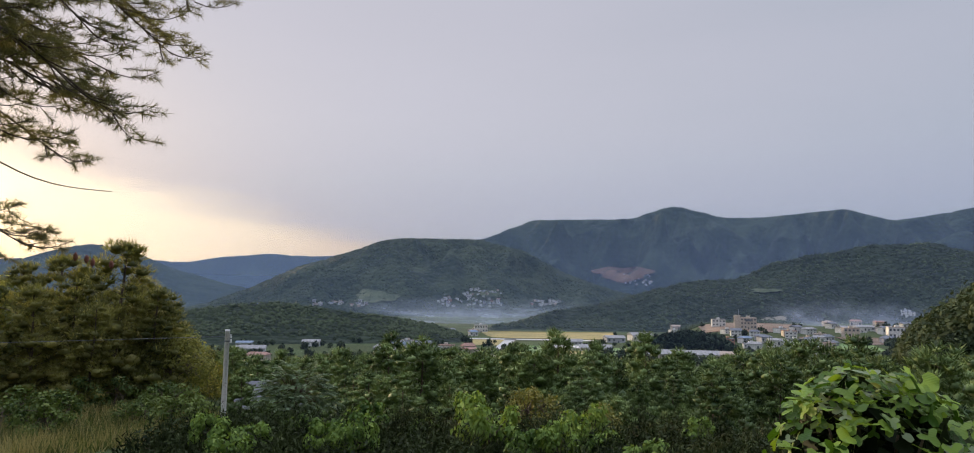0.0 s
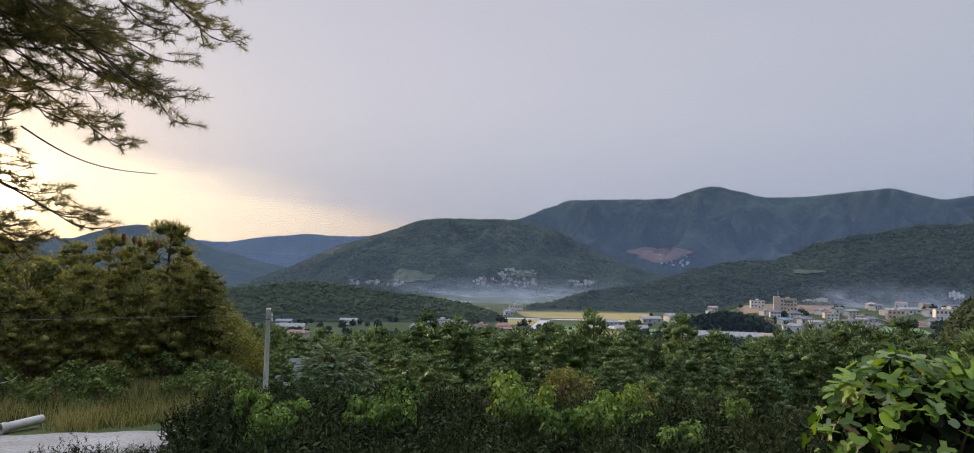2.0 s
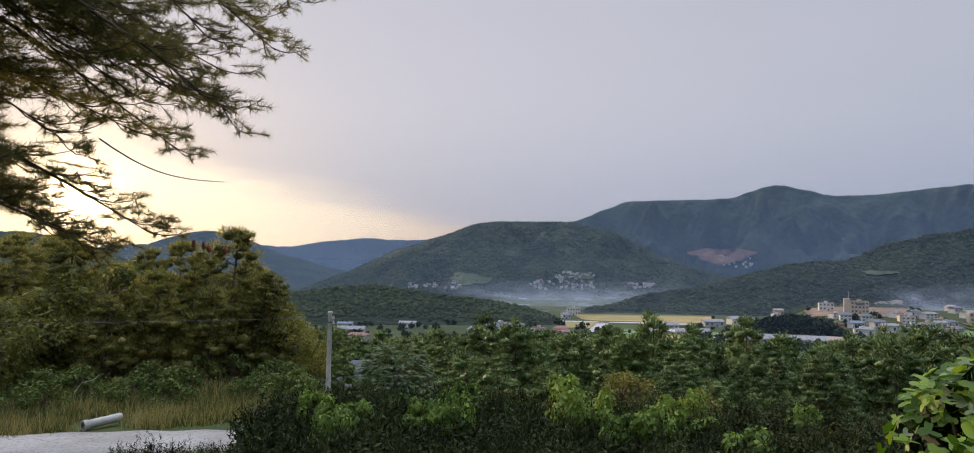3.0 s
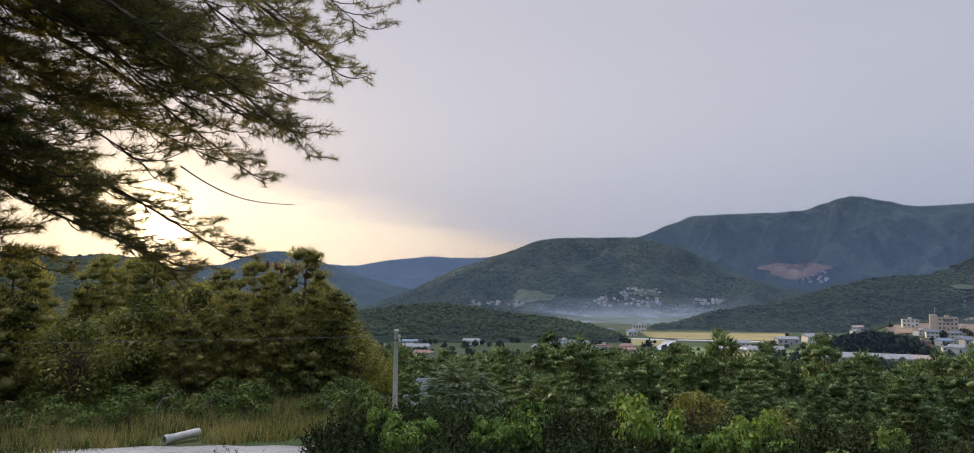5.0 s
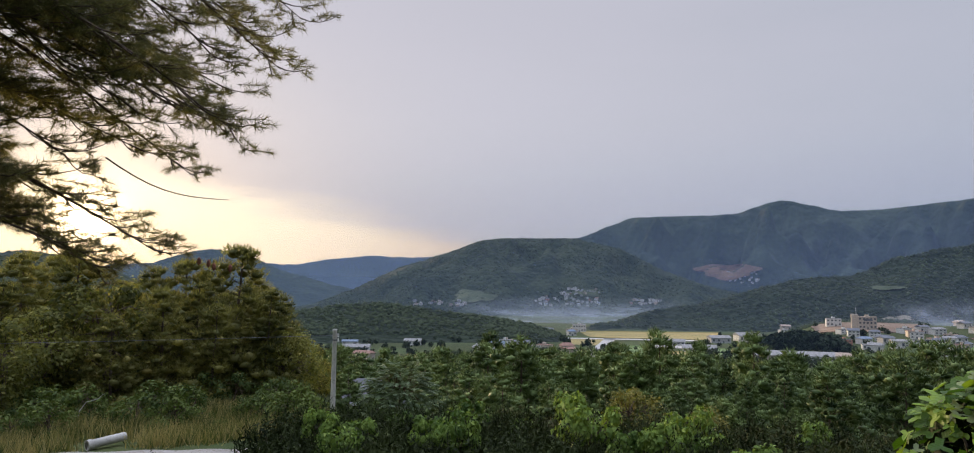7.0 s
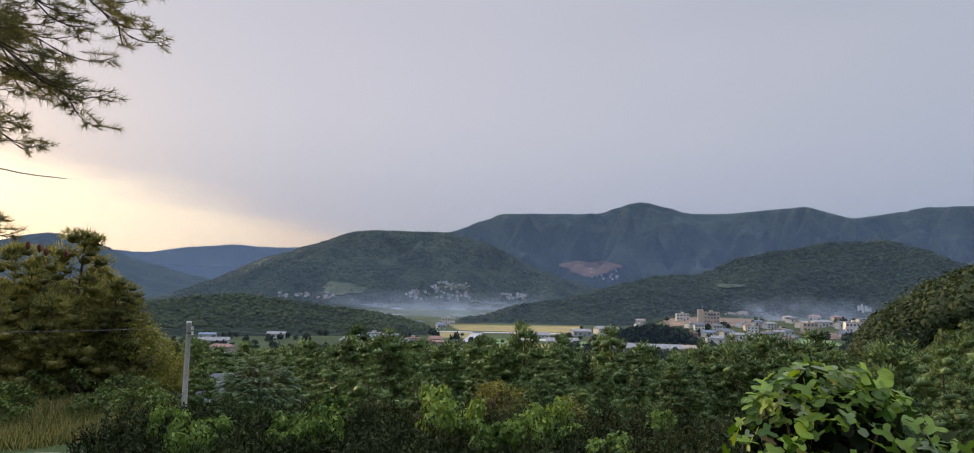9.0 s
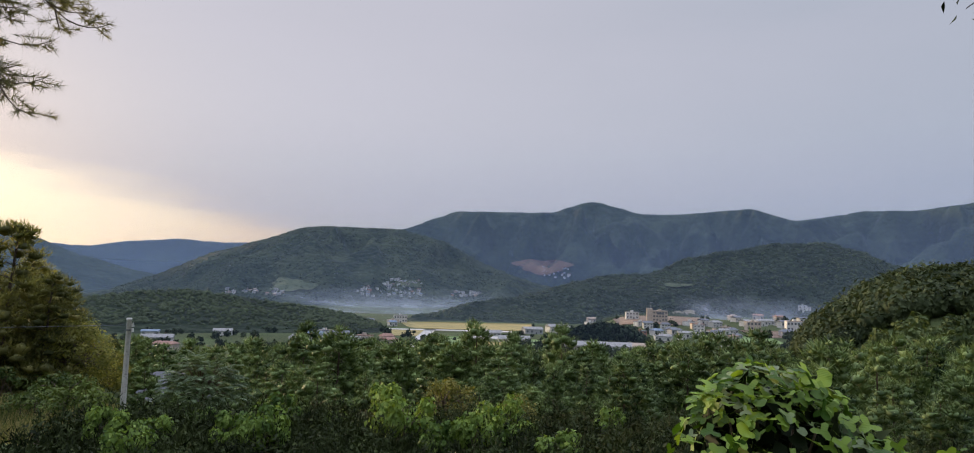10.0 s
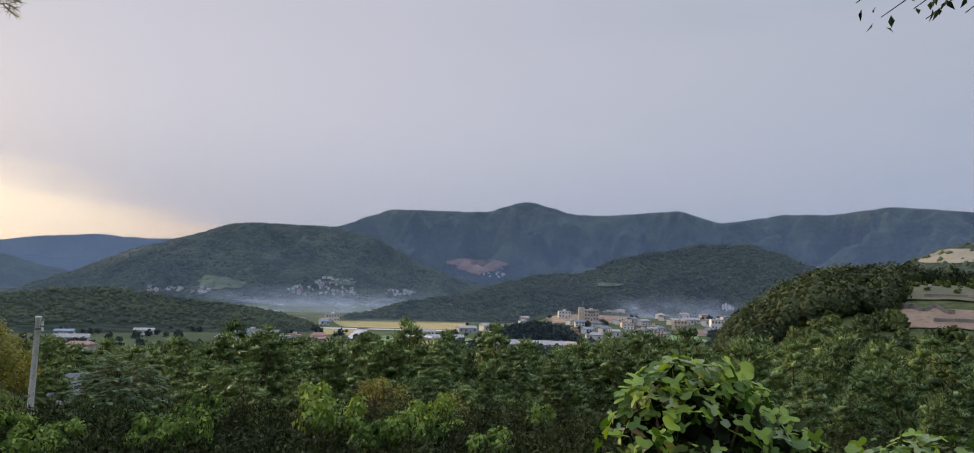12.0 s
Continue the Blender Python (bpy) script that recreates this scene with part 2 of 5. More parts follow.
def vnoise(x, y, seed=0):
    x, y = np.asarray(x, float), np.asarray(y, float)
    ix, iy = np.floor(x), np.floor(y)
    fx, fy = x - ix, y - iy
    fx, fy = fx * fx * (3 - 2 * fx), fy * fy * (3 - 2 * fy)
    a, b = hashed(ix, iy, seed), hashed(ix + 1, iy, seed)
    c, d = hashed(ix, iy + 1, seed), hashed(ix + 1, iy + 1, seed)
    return (a * (1 - fx) + b * fx) * (1 - fy) + (c * (1 - fx) + d * fx) * fy


def fbm(x, y, seed=0, octaves=4):
    s, amp = 0.0, 0.5
    for k in range(octaves):
        s = s + amp * (vnoise(np.asarray(x) * 2**k, np.asarray(y) * 2**k, seed + k) - 0.5) * 2
        amp *= 0.5
    return s


def np_mesh(name, verts, faces, smooth=False, uv=None):
    """A mesh from arrays; all faces have the same number of corners."""
    verts, faces = np.asarray(verts, np.float32), np.asarray(faces, np.int32)
    me = bpy.data.meshes.new(name)
    n, k = faces.shape
    me.vertices.add(len(verts))
    me.vertices.foreach_set("co", verts.ravel())
    me.loops.add(n * k)
    me.loops.foreach_set("vertex_index", faces.ravel())
    me.polygons.add(n)
    me.polygons.foreach_set("loop_start", np.arange(0, n * k, k, dtype=np.int32))
    me.update(calc_edges=True)
    me.validate()
    if smooth:
        me.polygons.foreach_set("use_smooth", np.ones(n, bool))
    if uv is not None:
        layer = me.uv_layers.new(name="UVMap")
        layer.data.foreach_set("uv", np.asarray(uv, np.float32)[faces.ravel()].ravel())
    return me


def join(chunks):
    """Join (verts, faces) chunks of equal corner count into one."""
    vs, fs, off = [], [], 0
    for v, f in chunks:
        vs.append(np.asarray(v, float))
        fs.append(np.asarray(f, int) + off)
        off += len(v)
    return np.concatenate(vs), np.concatenate(fs)


def part(name, data, material, parent=None, label=""):
    """Links a mesh (or a bmesh) as one object under a thing or a part."""
    if isinstance(data, bmesh.types.BMesh):
        me = bpy.data.meshes.new(name)
        data.to_mesh(me)
        data.free()
        data = me
    if material:
        data.materials.clear()
        data.materials.append(material)
    ob = new(name, data)
    ob.parent = parent
    return tagged(ob, label)


def grid_faces(nu, nv):
    i, j = np.meshgrid(np.arange(nu - 1), np.arange(nv - 1), indexing="ij")
    a = (i * nv + j).ravel()
    return np.stack([a, a + nv, a + nv + 1, a + 1], 1)


def tube(points, radii, sides=6):
    """A tapering round limb along points, as quads."""
    pts = np.asarray(points, float)
    tang = np.gradient(pts, axis=0)
    tang /= np.linalg.norm(tang, axis=1)[:, None] + 1e-9
    ref = np.where(np.abs(tang[:, 2:3]) > 0.9, [[1.0, 0, 0]], [[0, 0, 1.0]])
    s = np.cross(tang, ref)
    s /= np.linalg.norm(s, axis=1)[:, None] + 1e-9
    b = np.cross(s, tang)
    ang = np.arange(sides) * 2 * np.pi / sides
    ring = (s[:, None] * np.cos(ang)[None, :, None] + b[:, None] * np.sin(ang)[None, :, None]) * np.asarray(radii)[:, None, None]
    v = (pts[:, None] + ring).reshape(-1, 3)
    f = []
    for i in range(len(pts) - 1):
        for k in range(sides):
            f.append((i * sides + k, i * sides + (k + 1) % sides, (i + 1) * sides + (k + 1) % sides, (i + 1) * sides + k))
    return v, np.array(f)


def unit(v):
    return v / (np.linalg.norm(v, axis=-1, keepdims=True) + 1e-9)


def blades(p, d, length, width, rng, up=0.0):
    """Needles: one thin triangle each; up: how far their flat sides turn to the sky."""
    n = len(p)
    d = unit(d)
    s = unit(np.cross(d, rng.normal(size=(n, 3)) + [[0, 0, up]])) * (np.asarray(width) / 2).reshape(-1, 1)
    length = np.asarray(length).reshape(-1, 1)
    v = np.stack([p - s, p + s, p + d * length], 1).reshape(-1, 3)
    return v, np.arange(3 * n).reshape(-1, 3)


def leaves(p, d, normal, length, width):
    """Leaves: a folded diamond of two triangles each."""
    n = len(p)
    d = unit(d)
    s = unit(np.cross(d, normal))
    up = np.cross(s, d)
    length, width = np.asarray(length).reshape(-1, 1), np.asarray(width).reshape(-1, 1)
    mid = p + d * length * 0.45
    v = np.stack([p, mid + s * width / 2 + up * width * 0.15, p + d * length - up * length * 0.12, mid - s * width / 2 + up * width * 0.15], 1).reshape(-1, 3)
    i = np.arange(n)[:, None] * 4
    return v, np.concatenate([i + [[0, 1, 2]], i + [[0, 2, 3]]], 0)


def polar(az, d, z=0.0):
    """A place by bearing (degrees from the first view), distance and height."""
    a = radians(az)
    return (math.sin(a) * d, math.cos(a) * d, z)


# ---- the lie of the land ----


def step(x, lo, hi):
    t = np.clip((x - lo) / (hi - lo), 0, 1)
    return t * t * (3 - 2 * t)


SHOULDER = ((29.0, 30.4, 31.4, 32.4, 33.4, 34.6, 36, 37.5, 39, 41, 42.5, 46, 50, 62, 80), (0, 12, 29, 35, 37.5, 41, 45, 48, 49.3, 50.3, 51.2, 50.5, 49.5, 49, 36))


def land(x, y):
    """Height of the ground: hillside under the viewpoint, terrace beside it, valley floor at 0."""
    x, y = np.asarray(x, float), np.asarray(y, float)
    d = np.hypot(x, y)
    az = np.degrees(np.arctan2(x, y))
    drop = 0.13 * np.minimum(d, 62) + 0.24 * np.clip(d - 62, 0, 1e4)
    drop = np.where(y < 0, 0.05 * d, drop)
    # unseen rise added behind the viewpoint to block low sky light
    side = step(np.abs(az), 100, 130)
    drop = drop * (1 - side) - 0.42 * np.minimum(d, 260) * step(d, 2, 16) * side
    z = 43.4 - drop
    # terrace with the track on the west side
    w = step(-az, 17, 25) * step(d, 6, 12) * step(-d, -60, -42) * step(az, -95, -70)
    z = z * (1 - w) + (41.5 - 0.012 * (d - 15)) * w
    # shoulder of the hill on the east side
    crest = np.interp(az, SHOULDER[0], SHOULDER[1])
    knoll = crest * step(d, 90, 235) * np.exp(-((np.clip(d - 240, 0, 900) / 85) ** 2))
    base = np.log1p(np.exp(np.clip(z / 4, -30, 30))) * 4
    z = np.where(z > 40, z, np.minimum(base, z + 3 * np.exp(-np.clip(z, 0, 60) / 6)))
    z = np.maximum(z, 0.0)
    z = z + knoll
    # the village stands on rising ground
    z = z + 17 * step(d, 640, 900) * step(az, 14, 19) * step(-az, -60, -40)
    z = z + 0.25 * fbm(x / 9, y / 9, 3) * step(d, 4, 30) * (1 - 0.8 * w) * step(-d, -200, -60)
    # ring of land round the horizon
    z = z + 180 * step(d, 3900, 4900) * (np.abs(az) > 50)
    return z


def ground():
    r = np.concatenate([np.linspace(0.0, 60, 80), np.geomspace(61, 4950, 110)])
    a = np.radians(np.concatenate([np.linspace(-75, 75, 200), np.linspace(77, 283, 50)]))
    rr, aa = np.meshgrid(r, np.append(a, a[0] + 2 * np.pi), indexing="ij")
    x, y = np.sin(aa) * rr, np.cos(aa) * rr
    v = np.stack([x, y, land(x, y)], -1).reshape(-1, 3)
    ob = part("ground", np_mesh("ground", v, grid_faces(*rr.shape)[:, ::-1], True), M_GROUND)
    tagged(ob, "grassy hillside falling to a flat green valley floor", "ground", kind="structure")


ground()


def mountain(name, crest, dist, foot, back, material, label, seed, base=0.0, spur=0.12, rough=1.0, fade=3.0, category="mountain", nu=420, nv=110, shape=1.15):
    """A wooded ridge. crest: (bearing, elevation seen from the viewpoint); dist: crest distance (bearing, metres)."""
    az = np.linspace(crest[0][0], crest[-1][0], nu)
    el = np.interp(az, [c[0] for c in crest], [c[1] for c in crest])
    k = np.hanning(max(3, nu // 45))
    el = np.convolve(np.pad(el, len(k), mode="edge"), k / k.sum(), "same")[len(k):-len(k)]
    dc = np.interp(az, [c[0] for c in dist], [c[1] for c in dist])
    zc = 45 + np.tan(np.radians(el)) * dc
    ends = step(az, az[0], az[0] + fade) * step(-az, -az[-1], -az[-1] + fade)
    zc = base + (zc - base) * (0.15 + 0.85 * ends) if fade else zc
    v = np.linspace(0, 1, nv)
    front = v < 0.72
    along = np.where(front, v / 0.72, 1 + (v - 0.72) / 0.28)
    A, V = np.meshgrid(az, along, indexing="ij")
    fo = np.interp(az, [q[0] for q in foot], [q[1] for q in foot])[:, None] if isinstance(foot, list) else foot
    D = np.where(V <= 1, dc[:, None] - fo * (1 - V), dc[:, None] + back * (V - 1))
    arc = np.radians(A) * dc[:, None]
    # spurs and gullies run down from the crest
    warp = fbm(arc / 260, D / 300, seed + 7, 3) * 120
    g = 1.05 - np.sqrt(fbm((arc + warp) / 380 + D / 900, D / 620 - arc / 1500 + 3, seed, 3) ** 2 + 0.004) * 2
    g2 = 1.05 - np.sqrt(fbm((arc + warp * 0.6) / 140 - D / 500, D / 230, seed + 20, 3) ** 2 + 0.004) * 2
    t = np.where(V <= 1, V, 2 - V)
    prof = np.clip(t, 0, 1) ** shape
    mid = np.sin(np.clip(t, 0, 1) * np.pi) ** 0.8
    h = zc[:, None] - base
    z = base + h * prof + h * spur * mid * (g - 0.45) + h * spur * 0.5 * mid * (g2 - 0.5)
    z += rough * (7.0 * fbm(arc / 45, D / 45, seed + 40, 4) + 3.5 * (vnoise(arc / 11, D / 11, seed + 50) - 0.5)) * np.clip(t * 3, 0, 1)
    z = np.minimum(z, 45 + (zc[:, None] - 45) * D / dc[:, None] + rough * (2.5 * vnoise(arc / 12, D / 40, seed + 3) + 3 * vnoise(arc / 45, D / 90, seed + 9) - 2)) if base < 45 else z
    a = np.radians(A)
    P = np.stack([np.sin(a) * D, np.cos(a) * D, z - 1.0], -1).reshape(-1, 3)
    ob = part(name, np_mesh(name, P, grid_faces(nu, nv), True), material)
    return tagged(ob, label, category, kind="structure")


mountain("mountain_far_west", [(-40, 2.0), (-30, 2.6), (-23.8, 2.45), (-21.6, 2.9), (-18, 3.33), (-14.5, 3.18), (-11.5, 3.42), (-8, 3.4), (-3, 2)],
         [(-40, 4550), (-3, 4550)], 560, 300, M_FOREST_A, "far blue wooded mountain ridge under the evening sky", 11, nu=220, nv=40)
mountain("mountain_west", [(-40, 1.2), (-35.5, 1.9), (-33, 2.9), (-31.2, 3.45), (-30.2, 3.6), (-27.3, 3.05), (-25.1, 2.05), (-23.4, 1.6), (-21.4, 1.0), (-19.7, 0.62), (-16, -0.3), (-12, -0.9)],
         [(-40, 3050), (-12, 3050)], 420, 500, M_FOREST_A, "dusky wooded mountain shoulder at sunset", 23, nu=220, nv=50)
mountain("hill_west", [(-75, 1.5), (-60, 2.4), (-48.6, 2.2), (-46, 2.73), (-43, 2.95), (-40, 2.86), (-36.8, 1.7), (-33, 0.2), (-28, -1.5)],
         [(-75, 900), (-28, 1000)], 420, 300, M_FOREST_B, "wooded hill in shade below the setting sun", 31, category="hill", nu=300, nv=60)
mountain("mountain_east", [(-8, 3.0), (-4, 4.2), (-0.2, 4.95), (2, 5.9), (4, 6.58), (8.2, 6.62), (12.3, 6.66), (14.3, 7.4), (15.5, 7.72), (17, 7.3), (19.6, 6.58), (23, 6.6), (28, 6.95), (31.15, 5.9), (36, 6.6), (39.2, 6.5), (43.2, 7.0), (48, 6.4), (60, 5.5), (75, 3.5)],
         [(-8, 3450), (15, 3350), (75, 3300)], 690, 600, M_FOREST_A, "broad dark green mountain ridge with forested spurs", 47, spur=0.62, rough=1.3, nu=620, nv=90)
mountain("hill_middle", [(-25, -1.2), (-22.3, -0.7), (-19.2, 0.5), (-15.5, 2.3), (-11.6, 3.55), (-8.5, 4.68), (-5.4, 4.9), (-0.7, 4.82), (3, 3.95), (6.1, 2.3), (9.2, 1.1), (13, 0.2), (17, -0.6)],
         [(-25, 2150), (-5, 2250), (17, 2350)], 620, 500, M_FOREST_B, "rounded wooded hill above the misty valley", 59, spur=0.50, fade=2.0, category="hill", nu=400, nv=100)
mountain("hill_east", [(0.0, -2.4), (2.5, -1.95), (6, -0.95), (11.2, 0.05), (16, 1.45), (20, 1.9), (23.1, 3.05), (27.4, 3.95), (30, 4.35), (32.6, 4.4), (35.7, 3.7), (37.5, 2.7), (42, 2.2), (48, 2.6), (60, 2.0)],
         [(0, 1030), (11, 1120), (20, 1220), (32, 1380), (60, 1400)], [(0, 90), (11, 140), (20, 220), (32, 320), (60, 330)], 200, M_FOREST_C, "long wooded foothill running down to yellow fields", 67, spur=0.26, rough=0.8, fade=1.0, category="hill", nu=420, nv=80)
mountain("hill_near", [(-36, -2.0), (-30, -1.8), (-26, -1.4), (-23.6, -1.15), (-20.5, -0.68), (-17.5, -0.48), (-13.5, -0.95), (-9, -1.5), (-4.5, -2.2), (-2, -3.0), (-0.6, -3.6)],
         [(-36, 760), (-0.6, 790)], 120, 130, M_FOREST_C, "low wooded hill beside the village", 71, spur=0.08, rough=0.3, fade=1.0, category="hill", nu=220, nv=60)
mountain("hill_southeast", [(37, -0.5), (40, 1.4), (43, 2.7), (44.8, 3.5), (46.5, 4.15), (49, 4.6), (54, 5.0), (62, 5.2), (74, 3.5)],
         [(37, 620), (74, 560)], 230, 200, M_FOREST_B, "wooded hill with a cleared field behind the shoulder", 83, spur=0.1, rough=0.5, fade=1.5, category="hill", nu=160, nv=50)

# ---- woods on the hills ----
M_SCRUB = foliage("scrub_leaves", (0.028, 0.046, 0.018), (0.092, 0.124, 0.045), (0.12, 0.15, 0.055), 0.2, 0.7, 0.1)



def crown_chunk(rng, flakes=46, size=0.34):
    """One lumpy crown of unit radius: a core and a loose skin of leaf flakes."""
    d = unit(rng.normal(size=(flakes, 3)))
    d[:, 2] = np.abs(d[:, 2]) * 1.1 - 0.35
    lump = 0.78 + 0.34 * np.sin(d[:, 0:1] * 3.1 + rng.uniform(0, 6)) * np.cos(d[:, 1:2] * 3.7 + rng.uniform(0, 6))
    p = unit(d) * lump * rng.uniform(0.7, 1.05, (flakes, 1)) * [[1, 1, 1.15]]
    dirs = unit(np.cross(d, rng.normal(size=(flakes, 3)))) + 0.3 * d
    v, f = leaves(p, dirs, d + rng.normal(size=d.shape) * 0.35, rng.uniform(0.7, 1.5, flakes) * size * 2, rng.uniform(0.7, 1.4, flakes) * size * 1.5)
    return v, f


CORE = bmesh.new()
bmesh.ops.create_icosphere(CORE, subdivisions=1, radius=0.74)
CORE_V = np.array([v.co[:] for v in CORE.verts])
CORE_F = np.array([[v.index for v in f.verts] for f in CORE.faces])
CORE.free()


def wood(name, places, sizes, material, label, seed, flakes=46, kind="stuff", category="woods", tall=1.0, size=0.34):
    """Many tree crowns standing together, joined: a far wood nobody could count."""
    rng = np.random.default_rng(seed)
    kinds = []
    for k in range(8):
        v, f = crown_chunk(rng, flakes, size)
        core = CORE_V * (1 + 0.15 * rng.normal(size=(len(CORE_V), 1)))
        kinds.append(join([(v, f), (core, CORE_F)]))
    chunks = []
    for i, (x, y, z) in enumerate(places):
        v, f = kinds[i % 8]
        a, s = rng.uniform(0, 6.28), sizes[i]
        c, n = math.cos(a), math.sin(a)
        w = np.stack([v[:, 0] * c - v[:, 1] * n, v[:, 0] * n + v[:, 1] * c, v[:, 2] * tall * rng.uniform(0.85, 1.25)], 1) * s
        chunks.append((w + [x, y, z + s * 0.75 * tall], f))
    v, f = join(chunks)
    return tagged(part(name, np_mesh(name, v, f), material), label, category, kind=kind)


def on_hill(name, az, d):
    """Heights of a hill's mesh under places given by bearing and distance."""
    dg = bpy.context.evaluated_depsgraph_get()
    ob = bpy.data.objects[name]
    out = []
    for a, r in zip(az, d):
        x, y, _ = polar(a, r)
        hit, place, *_ = ob.ray_cast(Vector((x, y, 900)), Vector((0, 0, -1)))
        g = float(land(x, y))
        out.append((x, y, max(place.z if hit else -9, g)))
    return out


bpy.context.view_layer.update()
rng = np.random.default_rng(5)
def canopy(name, hill, az, back, size, count, material, label, seed, dist, least=6.0, gaps=0.30):
    """Single crowns that break up a forested slope."""
    rng = np.random.default_rng(seed)
    a = rng.uniform(*az, count)
    r = np.interp(a, [q[0] for q in dist], [q[1] for q in dist]) - back * rng.uniform(-0.06, 1.0, count) ** 1.0
    spots = on_hill(hill, a, r)
    kinds = [CORE_V * (1 + 0.22 * rng.normal(size=(len(CORE_V), 1))) * [[1, 1, 1.25]] for _ in range(9)]
    chunks = []
    for i, (x, y, z) in enumerate(spots):
        if z < least or vnoise(x / 130, y / 130, 31) < gaps:
            continue
        q = rng.uniform(*size)
        c, n = math.cos(i), math.sin(i)
        v = kinds[i % 9]
        w = np.stack([v[:, 0] * c - v[:, 1] * n, v[:, 0] * n + v[:, 1] * c, v[:, 2]], 1) * q
        chunks.append((w + [x, y, z - 0.3 * q], CORE_F))
    v, f = join(chunks)
    return tagged(part(name, np_mesh(name, v, f, True), material), label, "woods", kind="stuff")


canopy("woods", "hill_near", (-36, -0.8), 150, (2.6, 4.6), 3800, M_WOOD_MID, "dense mixed wood covering a low hill", 6, [(-36, 820), (-0.8, 850)], 2.5, 0.0)
canopy("woods", "hill_east", (0.5, 46), 310, (2.8, 5.2), 8500, M_WOOD_MID, "dark mixed forest on the long foothill", 8, [(0, 1050), (11, 1140), (20, 1240), (32, 1400), (60, 1420)], 3.5, 0.12)
canopy("woods", "hill_middle", (-22, 15), 600, (3.0, 5.6), 8500, M_WOOD_MID, "mixed forest on the rounded hill", 15, [(-25, 2150), (-5, 2250), (17, 2350)])
canopy("woods", "hill_southeast", (38, 62), 220, (2.2, 3.8), 700, M_WOOD_RIGHT, "mixed wood on the hill behind the shoulder", 22, [(37, 620), (74, 560)])
canopy("woods", "hill_west", (-52, -30), 400, (2.5, 4.5), 1500, M_WOOD_RIGHT, "mixed forest on the shaded hill", 17, [(-75, 900), (-28, 1000)])
# trees and hedges between the fields and houses
n = 760
az, el = np.where(rng.uniform(size=n) < 0.75, rng.uniform(-22, 34, n), rng.uniform(28, 41, n)), rng.uniform(-5.2, -2.4, n)
places = []
for q, e in zip(az, el):
    r = 45 / math.tan(radians(-e))
    x, y, _ = polar(q, r)
    if vnoise(x / 60, y / 60, 12) > 0.42 and not (-2.2 < q < 9.2 and -3.5 < e < -2.7) and not (5.4 < q < 9.4 and e < -4.1) and r < 900:
        places.append((x, y, float(land(x, y))))
wood("hedge_trees", places, rng.uniform(1.6, 3.8, len(places)), M_WOOD_RIGHT, "green trees and hedges among fields and houses", 18, 50)
# light scrub on the slope below the terraces
n = 760
az, d = rng.uniform(27, 58, n), rng.uniform(84, 200, n)
keep = [(q, r) for q, r in zip(az, d) if r < np.interp(q, [27, 31, 35, 38, 43, 44, 60], [150, 165, 188, 198, 192, 169, 169])]
places = [(*polar(q, r)[:2], float(land(*polar(q, r)[:2])) - 0.3) for q, r in keep]
wood("scrub", places, rng.uniform(0.9, 2.3, len(places)), M_SCRUB, "light green scrub covering the hill slope", 19, 70, category="scrub", size=0.26)
n = 520
az, d = rng.uniform(37, 58, n), rng.uniform(115, 169, n)
places = [(*polar(q, r)[:2], float(land(*polar(q, r)[:2])) - 0.3) for q, r in zip(az, d)]
wood("scrub", places, rng.uniform(0.7, 1.7, n), M_SCRUB, "light green scrub below the terraces", 23, 50, category="scrub", size=0.28)
# row of dark trees along the top of the shoulder
n = 130
az, d = rng.uniform(42.8, 64, n), rng.uniform(237, 256, n)
places = [(*polar(q, r)[:2], float(land(*polar(q, r)[:2])) - 0.3) for q, r in zip(az, d)]
wood("woods", places, rng.uniform(2.2, 3.8, n), M_WOOD_RIGHT, "row of dark trees above the dry terrace", 24, 150, size=0.15)
# hedges east of the village
n = 170
places = []
for q, e in zip(rng.uniform(30, 42, n), rng.uniform(-3.9, -2.1, n)):
    r = 45 / math.tan(radians(-e))
    if r < 880:
        x, y, _ = polar(q, r)
        places.append((x, y, float(land(x, y))))
wood("hedge_trees", places, rng.uniform(1.8, 4.0, len(places)), M_WOOD_RIGHT, "green trees and hedges beside the village", 25, 50)
# dry bushes on the grass terrace
n = 60
places = [(*polar(q, r)[:2], float(land(*polar(q, r)[:2]))) for q, r in zip(rng.uniform(43.8, 58, n), rng.uniform(198, 232, n))]
wood("bushes", places, rng.uniform(0.4, 1.2, n), M_BROAD, "low bushes on the dry terrace", 20, 40, category="bushes")
# knoll with a grove among the fields
n = 150
a, r = rng.uniform(0, 6.28, n), np.sqrt(rng.uniform(0, 1, n))
cx, cy, _ = polar(16.5, 640)
places = [(cx + math.cos(q) * s * 42, cy + math.sin(q) * s * 20, 9 * (1 - s * s)) for q, s in zip(a, r)]
wood("grove", places, rng.uniform(3.0, 5.2, n), M_WOOD_FAR, "dark green grove on a knoll between fields", 9, 60, category="grove")
# wood on the eastern shoulder
n = 1200
az, d = rng.uniform(30.6, 44.4, n), rng.uniform(150, 262, n)
places = []
for q, r in zip(az, d):
    x, y, _ = polar(q, r)
    g = float(land(x, y))
    rise = math.degrees(math.atan2(g - 45, r))
    if rise > np.interp(q, [30.6, 32, 34.8, 37, 39.5, 42.7, 44.4], [-6.5, -5.6, -3.6, -1.9, -1.3, -0.8, 0.6]) and (q < 43.2 or r > 232):
        places.append((x, y, g - 0.4))
